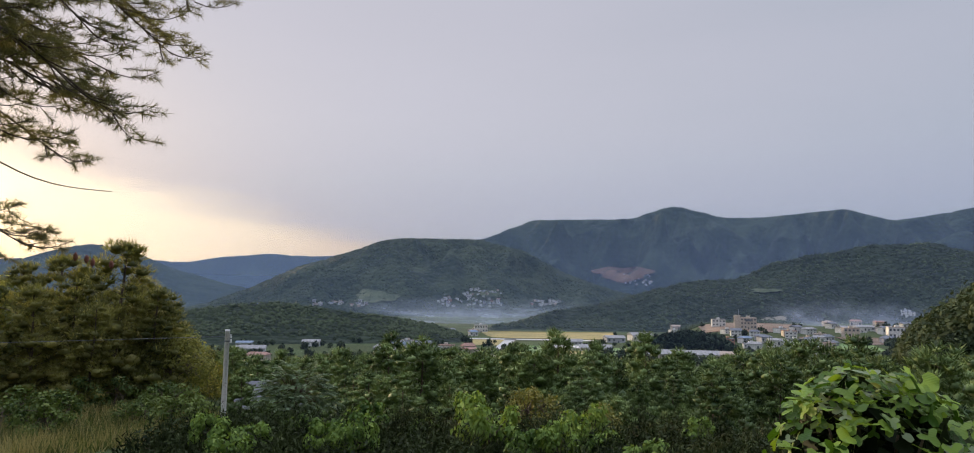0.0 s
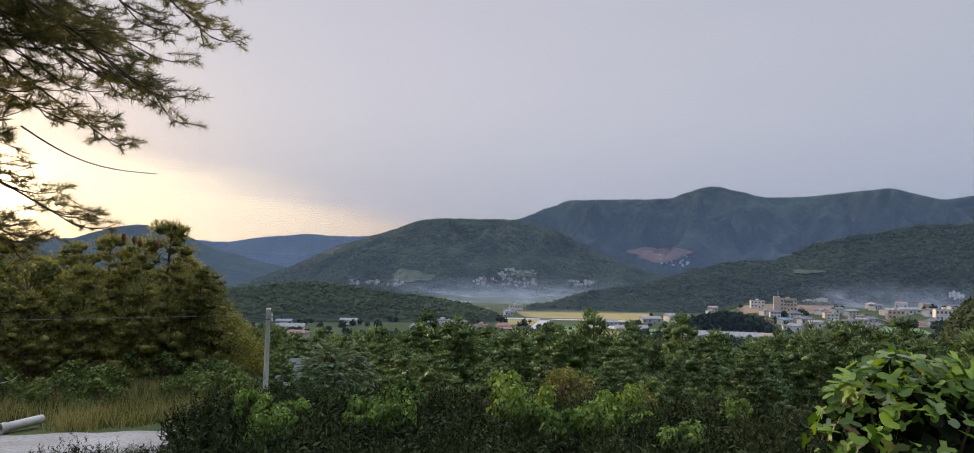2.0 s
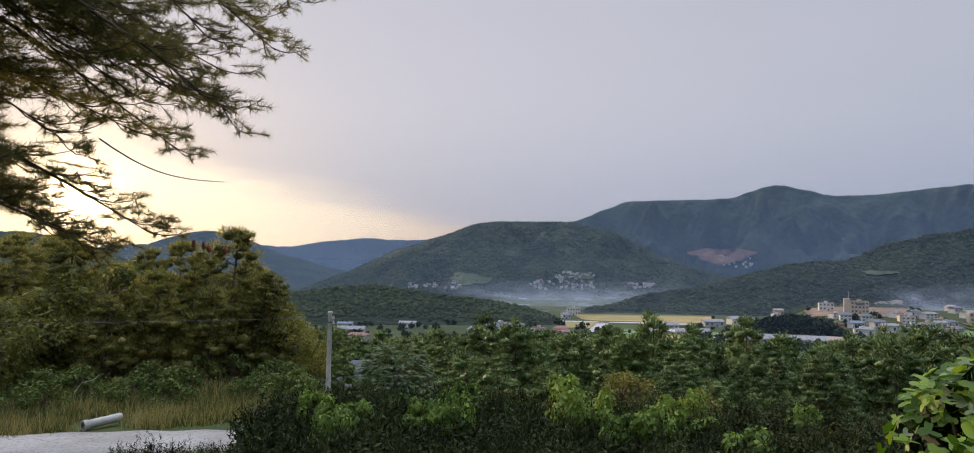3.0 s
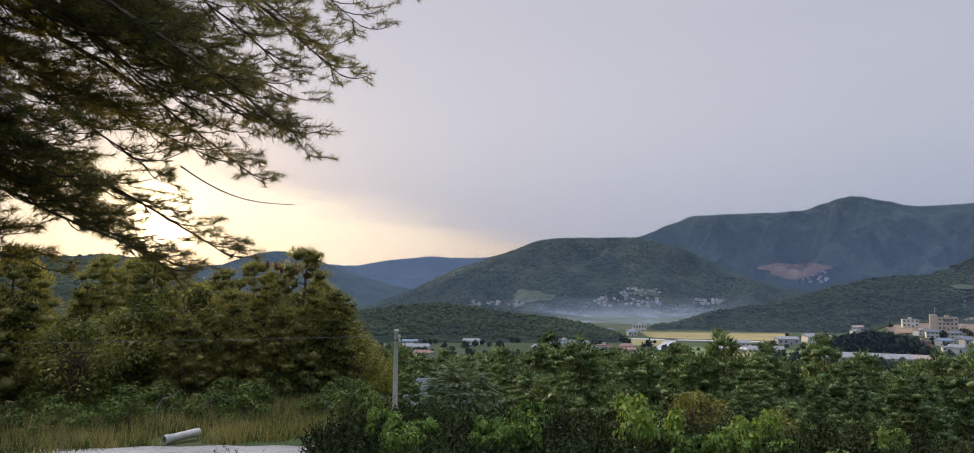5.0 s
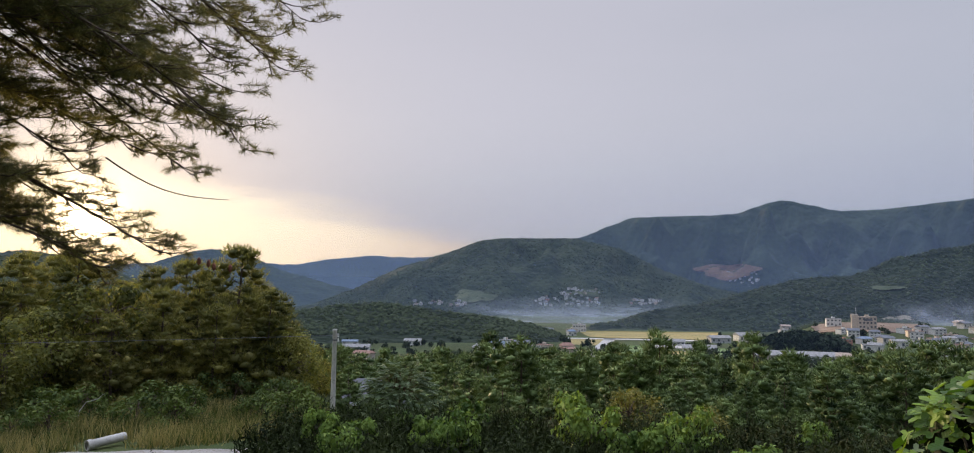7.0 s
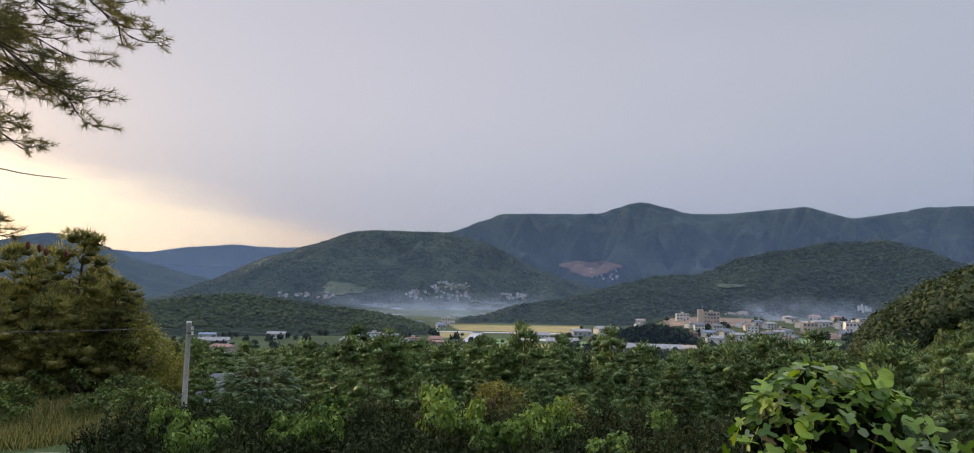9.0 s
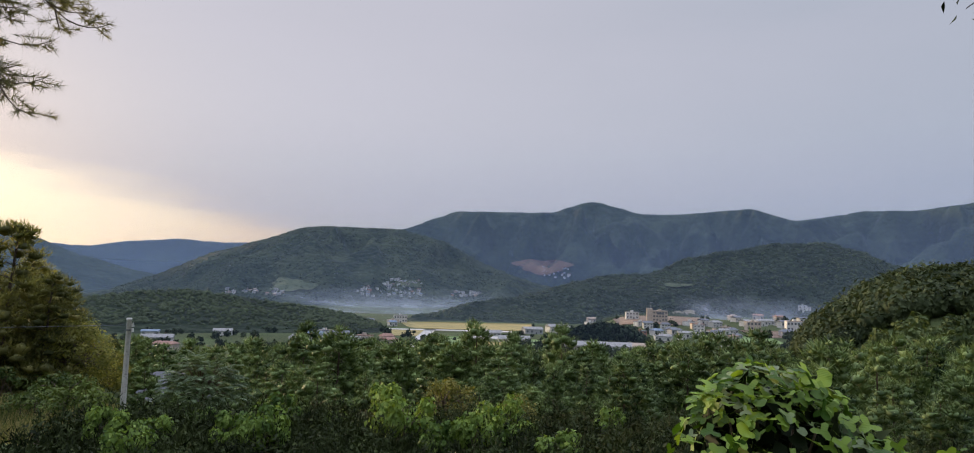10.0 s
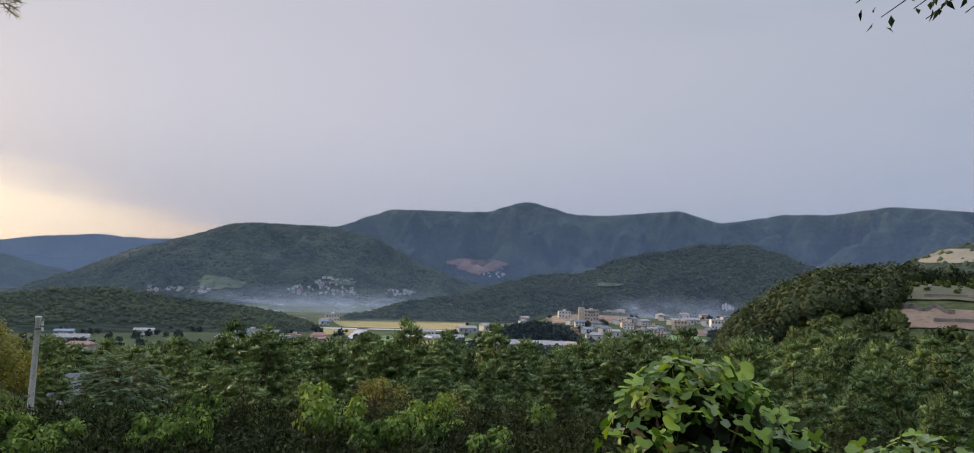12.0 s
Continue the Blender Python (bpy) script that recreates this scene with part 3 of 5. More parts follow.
wood("woods", places, rng.uniform(1.9, 3.8, len(places)), M_WOOD_RIGHT, "dense broadleaf wood on the hill shoulder", 10, 150, size=0.15)


# ---- mist ----


def sheet(name, az0, az1, d, z0, z1, material, label, bow=0.0):
    nu, nv = 40, 8
    u, w = np.meshgrid(np.linspace(0, 1, nu), np.linspace(0, 1, nv), indexing="ij")
    a = np.radians(az0 + (az1 - az0) * u)
    r = d + bow * np.sin(u * 9) + 12 * w
    v = np.stack([np.sin(a) * r, np.cos(a) * r, z0 + (z1 - z0) * w], -1).reshape(-1, 3)
    uv = np.stack([u, w], -1).reshape(-1, 2)
    ob = part(name, np_mesh(name, v, grid_faces(nu, nv), True, uv), material)
    ob.visible_shadow = False
    return tagged(ob, label, "mist", kind="stuff")


sheet("mist", -13, 10.5, 1590, -1, 52, M_MIST, "thin white evening mist lying over the valley", 20)
sheet("mist", -9, 7.5, 1500, -1, 24, M_MIST, "thin white evening mist lying over the valley", 20)
sheet("mist", -9.5, 8.5, 1180, -2, 20, M_MIST, "thin white evening mist lying over the valley", 15)
sheet("smoke", 21.5, 34, 890, 12, 52, M_SMOKE, "bluish smoke drifting over the village", 10)
# Standing sheets added at growing distances; each paints haze over the land behind.
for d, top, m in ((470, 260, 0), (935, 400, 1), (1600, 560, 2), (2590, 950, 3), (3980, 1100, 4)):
    sheet("haze", -100, 100, d, -5, top, M_HAZE[m], "see-through blue sheet painted as evening haze")

# ---- fields, roads and buildings in the valley ----
M_PADDY = surface("ripe_rice", (0.21, 0.17, 0.055), (0.29, 0.225, 0.07), 0.03, 0.9, 0.6, 0.4, 0.2, (0.17, 0.16, 0.055))
M_GREENFIELD = surface("green_crop", (0.10, 0.17, 0.05), (0.15, 0.21, 0.06), 0.05, 0.9, 0.6, 1.2, 0.2)
M_ROAD = surface("pale_road", (0.33, 0.32, 0.30), (0.42, 0.41, 0.39), 0.2, 0.9, 0.2, 3.0, 0.02)
M_WALLS = [surface("wall_" + k, a, b, 0.8, 0.85, 0.15, 8.0, 0.01, c) for k, a, b, c in (
    ("white", (0.52, 0.52, 0.50), (0.66, 0.65, 0.62), (0.32, 0.31, 0.30)),
    ("cream", (0.40, 0.34, 0.28), (0.48, 0.42, 0.35), (0.32, 0.28, 0.23)),
    ("grey", (0.36, 0.36, 0.37), (0.44, 0.44, 0.45), (0.3, 0.3, 0.3)),
    ("brick", (0.34, 0.17, 0.12), (0.42, 0.22, 0.15), (0.25, 0.13, 0.1)))]
M_ROOFS = [surface("roof_" + k, a, b, 0.6, 0.85, 0.2, 10.0, 0.02, c) for k, a, b, c in (
    ("slate", (0.10, 0.11, 0.13), (0.15, 0.16, 0.18), (0.07, 0.075, 0.09)),
    ("pale", (0.19, 0.19, 0.19), (0.30, 0.295, 0.29), (0.14, 0.135, 0.13)),
    ("red", (0.22, 0.12, 0.09), (0.28, 0.16, 0.12), (0.17, 0.1, 0.08)),
    ("blue", (0.12, 0.17, 0.24), (0.17, 0.22, 0.29), (0.1, 0.13, 0.18)),
    ("tan", (0.30, 0.23, 0.18), (0.38, 0.30, 0.23), (0.24, 0.19, 0.14)))]
M_PANE = surface("window_glass", (0.06, 0.07, 0.08), (0.10, 0.11, 0.13), 1.0, 0.12, 0.02)


def site(az, el, lo=200.0, hi=1300.0):
    """The spot on the land that lies at a bearing, so many degrees below the viewpoint."""
    d = np.linspace(lo, hi, 700)
    a = radians(az)
    z = land(np.sin(a) * d, np.cos(a) * d)
    under = np.nonzero(45 + math.tan(radians(el)) * d < z)[0]
    k = under[0] if len(under) else len(d) - 1
    return (math.sin(a) * d[k], math.cos(a) * d[k], float(z[k]))


def patch(name, corners, material, label, category, lift=0.3):
    """A flat lot with four corners (bearing, dip), laid on the land as a thin slab."""
    c = [Vector(site(*q)) for q in corners]
    nu, nv = 14, 6
    v = []
    for top in (1, 0):
        for i in range(nu):
            for j in range(nv):
                s, t = i / (nu - 1), j / (nv - 1)
                p = (c[0].lerp(c[1], s)).lerp(c[3].lerp(c[2], s), t)
                wob = 2.5 * (vnoise(p.x / 25, p.y / 25, 4) - 0.5)
                v.append((p.x + wob, p.y + wob, float(land(p.x, p.y)) + (lift if top else -0.5)))
    g = grid_faces(nu, nv)
    rim = [i * nv for i in range(nu)] + [(nu - 1) * nv + j for j in range(1, nv)] + [i * nv + nv - 1 for i in range(nu - 2, -1, -1)] + [j for j in range(nv - 2, 0, -1)]
    side = [(a, b, b + nu * nv, a + nu * nv) for a, b in zip(rim, rim[1:] + rim[:1])]
    return tagged(part(name, np_mesh(name, v, np.concatenate([g, side])), material), label, category, kind="structure")


patch("field_1", [(-0.6, -2.8), (10.6, -2.7), (10.4, -3.3), (0.6, -3.3)], M_PADDY, "ripe yellow rice field", "field")
patch("field_2", [(-1.3, -3.42), (1.9, -3.42), (1.2, -3.95), (-0.9, -3.95)], M_PADDY, "ripe yellow rice field", "field")
patch("field_3", [(5.6, -4.3), (9.2, -4.25), (9.3, -5.0), (6.2, -5.2)], M_PADDY, "ripe yellow rice field", "field")
patch("field_4", [(2.5, -3.95), (5.6, -3.9), (6.0, -4.8), (2.2, -4.8)], M_GREENFIELD, "green crop field", "field")
patch("field_5", [(26.2, -3.1), (29.2, -3.0), (30.5, -3.5), (25.5, -3.8)], M_GREENFIELD, "green crop field by the village", "field")
patch("field_6", [(9.6, -4.0), (13, -3.9), (13, -4.6), (9.6, -4.8)], M_GREENFIELD, "green crop field beside sheds", "field")
patch("field_7", [(-3.5, -1.75), (0.5, -1.75), (0.8, -1.95), (-3.2, -1.95)], M_GREENFIELD, "green strip fields near the mist", "field")
patch("road_1", [(-3, -3.36), (9, -3.36), (9, -3.46), (-3, -3.45)], M_ROAD, "pale road between rice fields", "road", 0.45)
patch("road_2", [(1.7, -3.4), (2.6, -3.4), (0.9, -4.9), (-0.1, -4.9)], M_ROAD, "pale road leading down the valley", "road", 0.45)
patch("road_3", [(5.4, -3.85), (10.4, -3.8), (10.4, -4.05), (5.4, -4.05)], M_ROAD, "pale paved yard before the sheds", "road", 0.4)
patch("yard_1", [(16.9, -1.95), (24.6, -1.75), (24.2, -2.35), (17.6, -2.6)], M_SOIL, "terrace of bare reddish soil", "bare soil", 0.5)
patch("yard_2", [(27, -2.6), (32, -2.5), (31.5, -2.95), (28.5, -3.1)], M_SOIL, "bare earth lot by houses", "lot", 0.4)


def box(w, l, h, z=0.0, bevel=0.0):
    bm = bmesh.new()
    bmesh.ops.create_cube(bm, size=1.0, matrix=Matrix.Translation((0, 0, z + h / 2)) @ Matrix.Diagonal((w, l, h, 1)))
    if bevel:
        bmesh.ops.bevel(bm, geom=bm.edges[:], offset=bevel, segments=1, affect="EDGES")
    return bm


def gable(w, l, h, rise, over=0.5, thick=0.25, hip=0.0):
    """A pitched roof with eaves; hip: how far the ridge stops short."""
    bm = bmesh.new()
    a, b = w / 2 + over, l / 2 + over
    low = [bm.verts.new(p) for p in ((-a, -b, h), (a, -b, h), (a, b, h), (-a, b, h))]
    up = [bm.verts.new(p) for p in ((-a, -b, h + thick), (a, -b, h + thick), (a, b, h + thick), (-a, b, h + thick))]
    r = [bm.verts.new((-a + hip, 0, h + thick + rise)), bm.verts.new((a - hip, 0, h + thick + rise))]
    for i in range(4):
        bm.faces.new((low[i], low[(i + 1) % 4], up[(i + 1) % 4], up[i]))
    bm.faces.new(low[::-1])
    bm.faces.new((up[0], up[1], r[1], r[0]))
    bm.faces.new((up[2], up[3], r[0], r[1]))
    bm.faces.new((up[1], up[2], r[1]))
    bm.faces.new((up[3], up[0], r[0]))
    return bm


def building(place, turn, w, l, h, wall, roof, rise=1.6, label="", category="house", group="", floors=1, flat=False, windows=3, name="house", hip=0.0, sink=0.6):
    """A building with walls, roof, door and window rows on the side that faces the viewpoint."""
    ob = tagged(new(name), label, category, group)
    ob.matrix_basis = Matrix.Translation(place) @ pose(0, 0, 0, 0, 0, turn)
    part("wall", box(w, l, h + sink, -sink), wall, ob)
    if flat:
        top = box(w + 0.4, l + 0.4, 0.45, h, 0.05)
        part("roof", top, roof, ob)
        part("stair_head", box(w * 0.22, l * 0.3, 1.8, h + 0.45, 0.04), wall, ob)
    else:
        part("roof", gable(w, l, h, rise, min(0.6, w * 0.06), 0.2, hip), roof, ob)
    for f in range(floors):
        fh = h / floors
        for k in range(windows):
            x = (k + 0.5) / windows * w - w / 2
            if f == 0 and k == windows // 2:
                bm = box(min(1.2, w / windows * 0.5), 0.12, min(2.1, fh * 0.75), 0)
                bmesh.ops.translate(bm, verts=bm.verts, vec=(x, -l / 2 - 0.03, 0))
                part("door", bm, M_PANE, ob)
                continue
            bm = box(min(1.8, w / windows * 0.55), 0.14, fh * 0.42, f * fh + fh * 0.36)
            bmesh.ops.translate(bm, verts=bm.verts, vec=(x, -l / 2 - 0.03, 0))
            part("window", bm, M_PANE, ob)
    return ob


W, C, G, B = M_WALLS
SLATE, PALE, RED, BLUE, TAN = M_ROOFS
shed = dict(category="shed", name="shed", group="long sheds in the valley")
building(site(7.0, -3.75), -4, 24, 10, 3.0, W, PALE, 2.6, "long white shed with a pale metal roof", windows=6, **shed)
building(site(10.6, -3.5), 8, 20, 14, 5, G, PALE, 2.4, "grey warehouse with a pale gabled roof", windows=4, **shed)
building(site(12.7, -3.35), 12, 24, 15, 6.5, W, PALE, 3.0, "tall white warehouse with a pale gabled roof", windows=4, **shed)
building(site(9.1, -4.25), -6, 27, 11, 3.0, W, PALE, 2.8, "long white shed beside a rice field", windows=7, **shed)
building(site(14.6, -4.62), -8, 28, 16, 3.4, C, PALE, 3.2, "wide low shed with a weathered pale roof", windows=6, **shed)
building(site(17.5, -4.6), -14, 26, 15, 3.4, W, PALE, 3.0, "wide low shed with a weathered pale roof", windows=6, **shed)
building(site(19.7, -4.72), -20, 16, 12, 5, C, TAN, 2.4, "cream shed with a tan roof", windows=3, **shed)
building(site(21.8, -5.45), -20, 12, 8, 3, W, BLUE, 0.9, "small shed with a pale green-blue roof", windows=2, **shed)
building(site(-18.8, -4.45), 10, 22, 9, 2.6, W, PALE, 2.4, "long low greenhouse with a pale roof", windows=6, **shed)
building(site(-19.3, -4.1), 10, 13, 9, 4, W, BLUE, 1.4, "small shed with a blue roof", windows=3, **shed)
building(site(-14.2, -4.05), 4, 15, 9, 4, W, PALE, 1.8, "white shed below a wooded hill", windows=4, **shed)
building(site(-0.4, -2.85), 3, 17, 12, 9, W, PALE, 0.8, "white two-storey building with a flat roof", "building", floors=2, flat=True, windows=5, name="building")
bm_house = dict(group="village houses")
building(site(28.0, -2.55), -14, 14.5, 11, 9, C, TAN, 1, "two-storey cream house with dark windows", floors=2, flat=True, windows=4, **bm_house)
building(site(30.95, -2.52), -18, 16.5, 12, 11, W, TAN, 1, "two-storey pale house with rows of windows", floors=2, flat=True, windows=5, **bm_house)
building(site(30.4, -2.85), -8, 12, 9, 4, G, SLATE, 2.6, "grey house with a dark pitched roof", windows=3, hip=2.5, **bm_house)


def civic_building():
    """Cream block on a soil terrace, with a tall tower slab at one end."""
    ob = building(site(20.95, -2.15), -16, 17, 14, 12.5, C, TAN, 1, "cream public building with a tall tower slab", "building", floors=3, flat=True, windows=5, name="building")
    bm = box(6.5, 7, 16.5, -1, 0.1)
    bmesh.ops.translate(bm, verts=bm.verts, vec=(-11.8, -3, 0))
    part("tower", bm, C, ob)
    bm = box(0.4, 0.4, 7, 15.5)
    bmesh.ops.translate(bm, verts=bm.verts, vec=(-10.2, -3, 0))
    part("mast", bm, M_CONCRETE, ob)
    bm = box(8, 0.3, 2.4, 8.6)
    bmesh.ops.translate(bm, verts=bm.verts, vec=(0.5, -7.15, 0))
    part("dark_sign", bm, SLATE, ob)


civic_building()
building(site(18.75, -2.0), -12, 15, 10, 8, W, PALE, 1, "white two-storey building on a soil terrace", "building", floors=2, flat=True, windows=4, name="building")
rng = np.random.default_rng(21)
LOOKS = [(W, SLATE, "white house with a dark slate roof"), (G, SLATE, "grey house with a dark slate roof"), (W, PALE, "white house with a pale roof"),
         (C, RED, "cream house with a red-brown roof"), (B, SLATE, "brick house with a dark roof"), (W, BLUE, "white house with a blue roof"), (C, TAN, "cream house with a tan roof")]
taken = []
for lo_az, hi_az, lo_el, hi_el, count in ((19.3, 26.8, -3.9, -2.35, 46), (26.5, 32.5, -2.3, -1.75, 16), (-20, -17.3, -6.0, -5.0, 5), (-9.5, -0.9, -4.95, -3.95, 16), (13.5, 16, -2.7, -2.4, 3), (-3, -1, -3.2, -2.9, 3)):
    for k in range(count):
        p = site(rng.uniform(lo_az, hi_az), rng.uniform(lo_el, hi_el))
        if any((p[0] - q[0]) ** 2 + (p[1] - q[1]) ** 2 < 12**2 for q in taken):
            continue
        taken.append(p)
        wall, roof, words = LOOKS[int(rng.choice(7, p=[0.27, 0.15, 0.22, 0.08, 0.06, 0.1, 0.12]))]
        flat = rng.uniform() < 0.3
        building(p, rng.uniform(-40, 40), rng.uniform(9, 14), rng.uniform(7, 10), rng.uniform(3.2, 6.5), wall, roof, rng.uniform(1.4, 2.4), words, floors=1 if rng.uniform() < 0.6 else 2,
                 flat=flat, windows=3, hip=rng.choice([0, 2.0]), **bm_house)


def hillside_houses(hill, az, el, count, seed, size=(5.5, 9)):
    """Small pale houses climbing a far slope."""
    rng = np.random.default_rng(seed)
    ob = bpy.data.objects[hill]
    for k in range(count):
        a, e = radians(rng.uniform(*az)), radians(rng.uniform(*el))
        way = Vector((math.sin(a) * math.cos(e), math.cos(a) * math.cos(e), math.sin(e)))
        hit, p, *_ = ob.ray_cast(EYE, way)
        if not hit:
            g = site(math.degrees(a), math.degrees(e), 300, 2600)
            p = Vector(g)
        wall, roof, words = LOOKS[int(rng.choice(7, p=[0.2, 0.05, 0.5, 0.05, 0.02, 0.05, 0.13]))]
        s = rng.uniform(*size)
        building(p, rng.uniform(-35, 35), s, s * 0.7, s * 0.42, wall, roof, s * 0.15, words + " on a slope", floors=2, flat=rng.uniform() < 0.4, windows=2, sink=3.0, group="houses on the far slope")


bpy.context.view_layer.update()
hillside_houses("hill_middle", (-4.2, 1.2), (-0.75, 0.0), 32, 1)
hillside_houses("hill_middle", (-1.9, 1.3), (0.1, 0.7), 20, 2)
hillside_houses("hill_middle", (3.6, 6.2), (-0.6, -0.1), 18, 3)
hillside_houses("hill_middle", (-14.5, -9.6), (-0.95, -0.45), 28, 4)
hillside_houses("mountain_east", (11.4, 14.0), (1.2, 2.1), 34, 5, (5.5, 9))
hillside_houses("hill_east", (31.5, 36.5), (-1.9, -0.7), 14, 6, (8, 13))


def bare_slope(name, hill, az, el, material, label, lift=3.0, seed=0):
    """A cleared patch draped on a far slope, with an uneven outline."""
    ob = bpy.data.objects[hill]
    nr, na = 9, 40
    v = []
    for i in range(na):
        th = i / na * 2 * math.pi
        for j in range(nr):
            r = j / (nr - 1) * (1 + 0.18 * math.sin(3 * th + seed) + 0.1 * math.sin(7 * th))
            a = radians((az[0] + az[1]) / 2 + (az[1] - az[0]) / 2 * r * math.cos(th))
            e = radians((el[0] + el[1]) / 2 + (el[1] - el[0]) / 2 * r * math.sin(th))
            way = Vector((math.sin(a) * math.cos(e), math.cos(a) * math.cos(e), math.sin(e)))
            hit, p, *_ = ob.ray_cast(EYE, way)
            if not hit:
                p = Vector(site(math.degrees(a), math.degrees(e), 300, 3300))
            v.append(p - way * lift)
    f = [(i * nr + j, i * nr + j + 1, ((i + 1) % na) * nr + j + 1, ((i + 1) % na) * nr + j) for i in range(na) for j in range(nr - 1)]
    return tagged(part(name, np_mesh(name, v, f, True), material), label, "slope", kind="structure")


M_SCAR = surface("reddish_cutting", (0.105, 0.056, 0.034), (0.155, 0.09, 0.056), 0.02, 0.95, 0.5, 0.2, 1.0, (0.05, 0.06, 0.03))
M_SOIL_PALE = surface("pale_cleared_soil", (0.13, 0.115, 0.08), (0.19, 0.165, 0.12), 0.04, 0.95, 0.5, 0.6, 0.3, (0.13, 0.14, 0.07))
M_DRY = surface("dry_terrace_grass", (0.052, 0.056, 0.024), (0.095, 0.074, 0.04), 0.08, 0.95, 0.5, 1.5, 0.3, (0.07, 0.085, 0.035))
M_MEADOW = surface("pale_meadow", (0.036, 0.054, 0.022), (0.070, 0.082, 0.034), 0.03, 0.95, 0.5, 0.5, 0.5, (0.06, 0.08, 0.035))
bare_slope("cutting", "mountain_east", (9.1, 13.6), (1.55, 2.75), M_SCAR, "reddish hillside cutting above houses", 8)
bare_slope("cutting", "hill_east", (21.6, 24.0), (-2.0, -1.15), M_SOIL_PALE, "pale brown terraced bank beside a building", 2, 5)
bare_slope("clearing", "hill_middle", (-11, -7.5), (-0.5, 0.5), M_MEADOW, "pale green clearing on a wooded slope", 4, 2)
bare_slope("clearing", "hill_middle", (-1.2, 1.3), (0.1, 0.6), M_MEADOW, "bare terraced slope between houses", 3, 4)
bare_slope("clearing", "hill_east", (21.2, 23.4), (0.72, 1.0), M_MEADOW, "pale green clearing on a wooded slope", 5, 1)

# ---- terraces on the eastern shoulder ----


def shoulder_patch(name, az, d, material, label, lift=0.3):
    """A cleared terrace draped on the eastern shoulder."""
    nu, nv = 30, 14
    u, w = np.meshgrid(np.linspace(0, 1, nu), np.linspace(0, 1, nv), indexing="ij")
    a = np.radians(az[0] + (az[1] - az[0]) * u + 0.5 * np.sin(w * 7))
    r = d[0] + (d[1] - d[0]) * w + 3 * np.sin(u * 8)
    x, y = np.sin(a) * r, np.cos(a) * r
    v = np.stack([x, y, land(x, y) + lift + 0.25 * fbm(x / 3, y / 3, 8)], -1).reshape(-1, 3)
    return tagged(part(name, np_mesh(name, v, grid_faces(nu, nv)[:, ::-1], True), material), label, "terrace", kind="structure")


shoulder_patch("terrace_lower", (43.3, 62), (171, 185), M_SOIL, "terrace of bare reddish soil on a hill")
shoulder_patch("terrace_upper", (43.7, 62), (193, 234), M_DRY, "dry grass terrace above bare soil", 0.35)
bare_slope("clearing", "hill_southeast", (44.7, 49.0), (2.9, 3.9), M_SOIL_PALE, "pale cleared field on a hilltop", 1.5, 3)


def retaining_wall(az0, az1, d, h, label):
    pts = [polar(az0 + (az1 - az0) * k / 12, d + 2 * math.sin(k)) for k in range(13)]
    wall = tagged(new("retaining_wall"), label, "wall")
    for (x0, y0, _), (x1, y1, _) in zip(pts, pts[1:]):
        ln = math.hypot(x1 - x0, y1 - y0)
        bm = box(ln - 0.06, 0.6, h + 1, -1, 0.04)
        ob = part("wall_block", bm, M_STONE, wall)
        ob.matrix_basis = Matrix.Translation(((x0 + x1) / 2, (y0 + y1) / 2, float(land((x0 + x1) / 2, (y0 + y1) / 2)) + 0.2)) @ pose(0, 0, 0, 0, 0, math.degrees(math.atan2(y1 - y0, x1 - x0)))


retaining_wall(43.5, 46.6, 186, 0.9, "rough grey stone retaining wall on a terrace")
retaining_wall(45.4, 60, 177, 0.8, "low pale concrete wall on bare soil")
retaining_wall(44.9, 60, 198, 0.6, "low pale wall at the meadow's foot")

# ---- track, pipe, pole and house on the western terrace ----


def track():
    """Concrete track along the terrace."""
    line = [(-78, 24), (-62, 20), (-50, 17.8), (-42, 16.9), (-35, 16.2), (-29, 15.6), (-24, 15.4), (-19, 16.5), (-16, 20)]
    az = np.interp(np.linspace(0, 8, 80), range(9), [q[0] for q in line])
    d = np.interp(np.linspace(0, 8, 80), range(9), [q[1] for q in line])
    c = np.stack([np.sin(np.radians(az)) * d, np.cos(np.radians(az)) * d], 1)
    t = unit(np.gradient(c, axis=0))
    s = np.stack([-t[:, 1], t[:, 0]], 1)
    v = []
    for k, off in enumerate((-1.0, -0.95, -0.3, 0.35, 1.05, 1.1)):
        p = c + s * (off + 0.06 * np.sin(np.arange(80) * 0.9 + k))[:, None]
        v.append(np.column_stack([p, land(p[:, 0], p[:, 1]) + (0.09 if 0 < k < 5 else -0.15)]))
    v = np.stack(v, 1).reshape(-1, 3)
    tagged(part("road_track", np_mesh("road_track", v, grid_faces(80, 6)[:, ::-1], True), M_ROAD_NEAR), "worn pale concrete track along the terrace", "track", kind="structure")


M_ROAD_NEAR = surface("worn_concrete_track", (0.25, 0.235, 0.215), (0.34, 0.325, 0.30), 0.8, 0.92, 0.4, 14.0, 0.01, (0.18, 0.15, 0.11))
track()


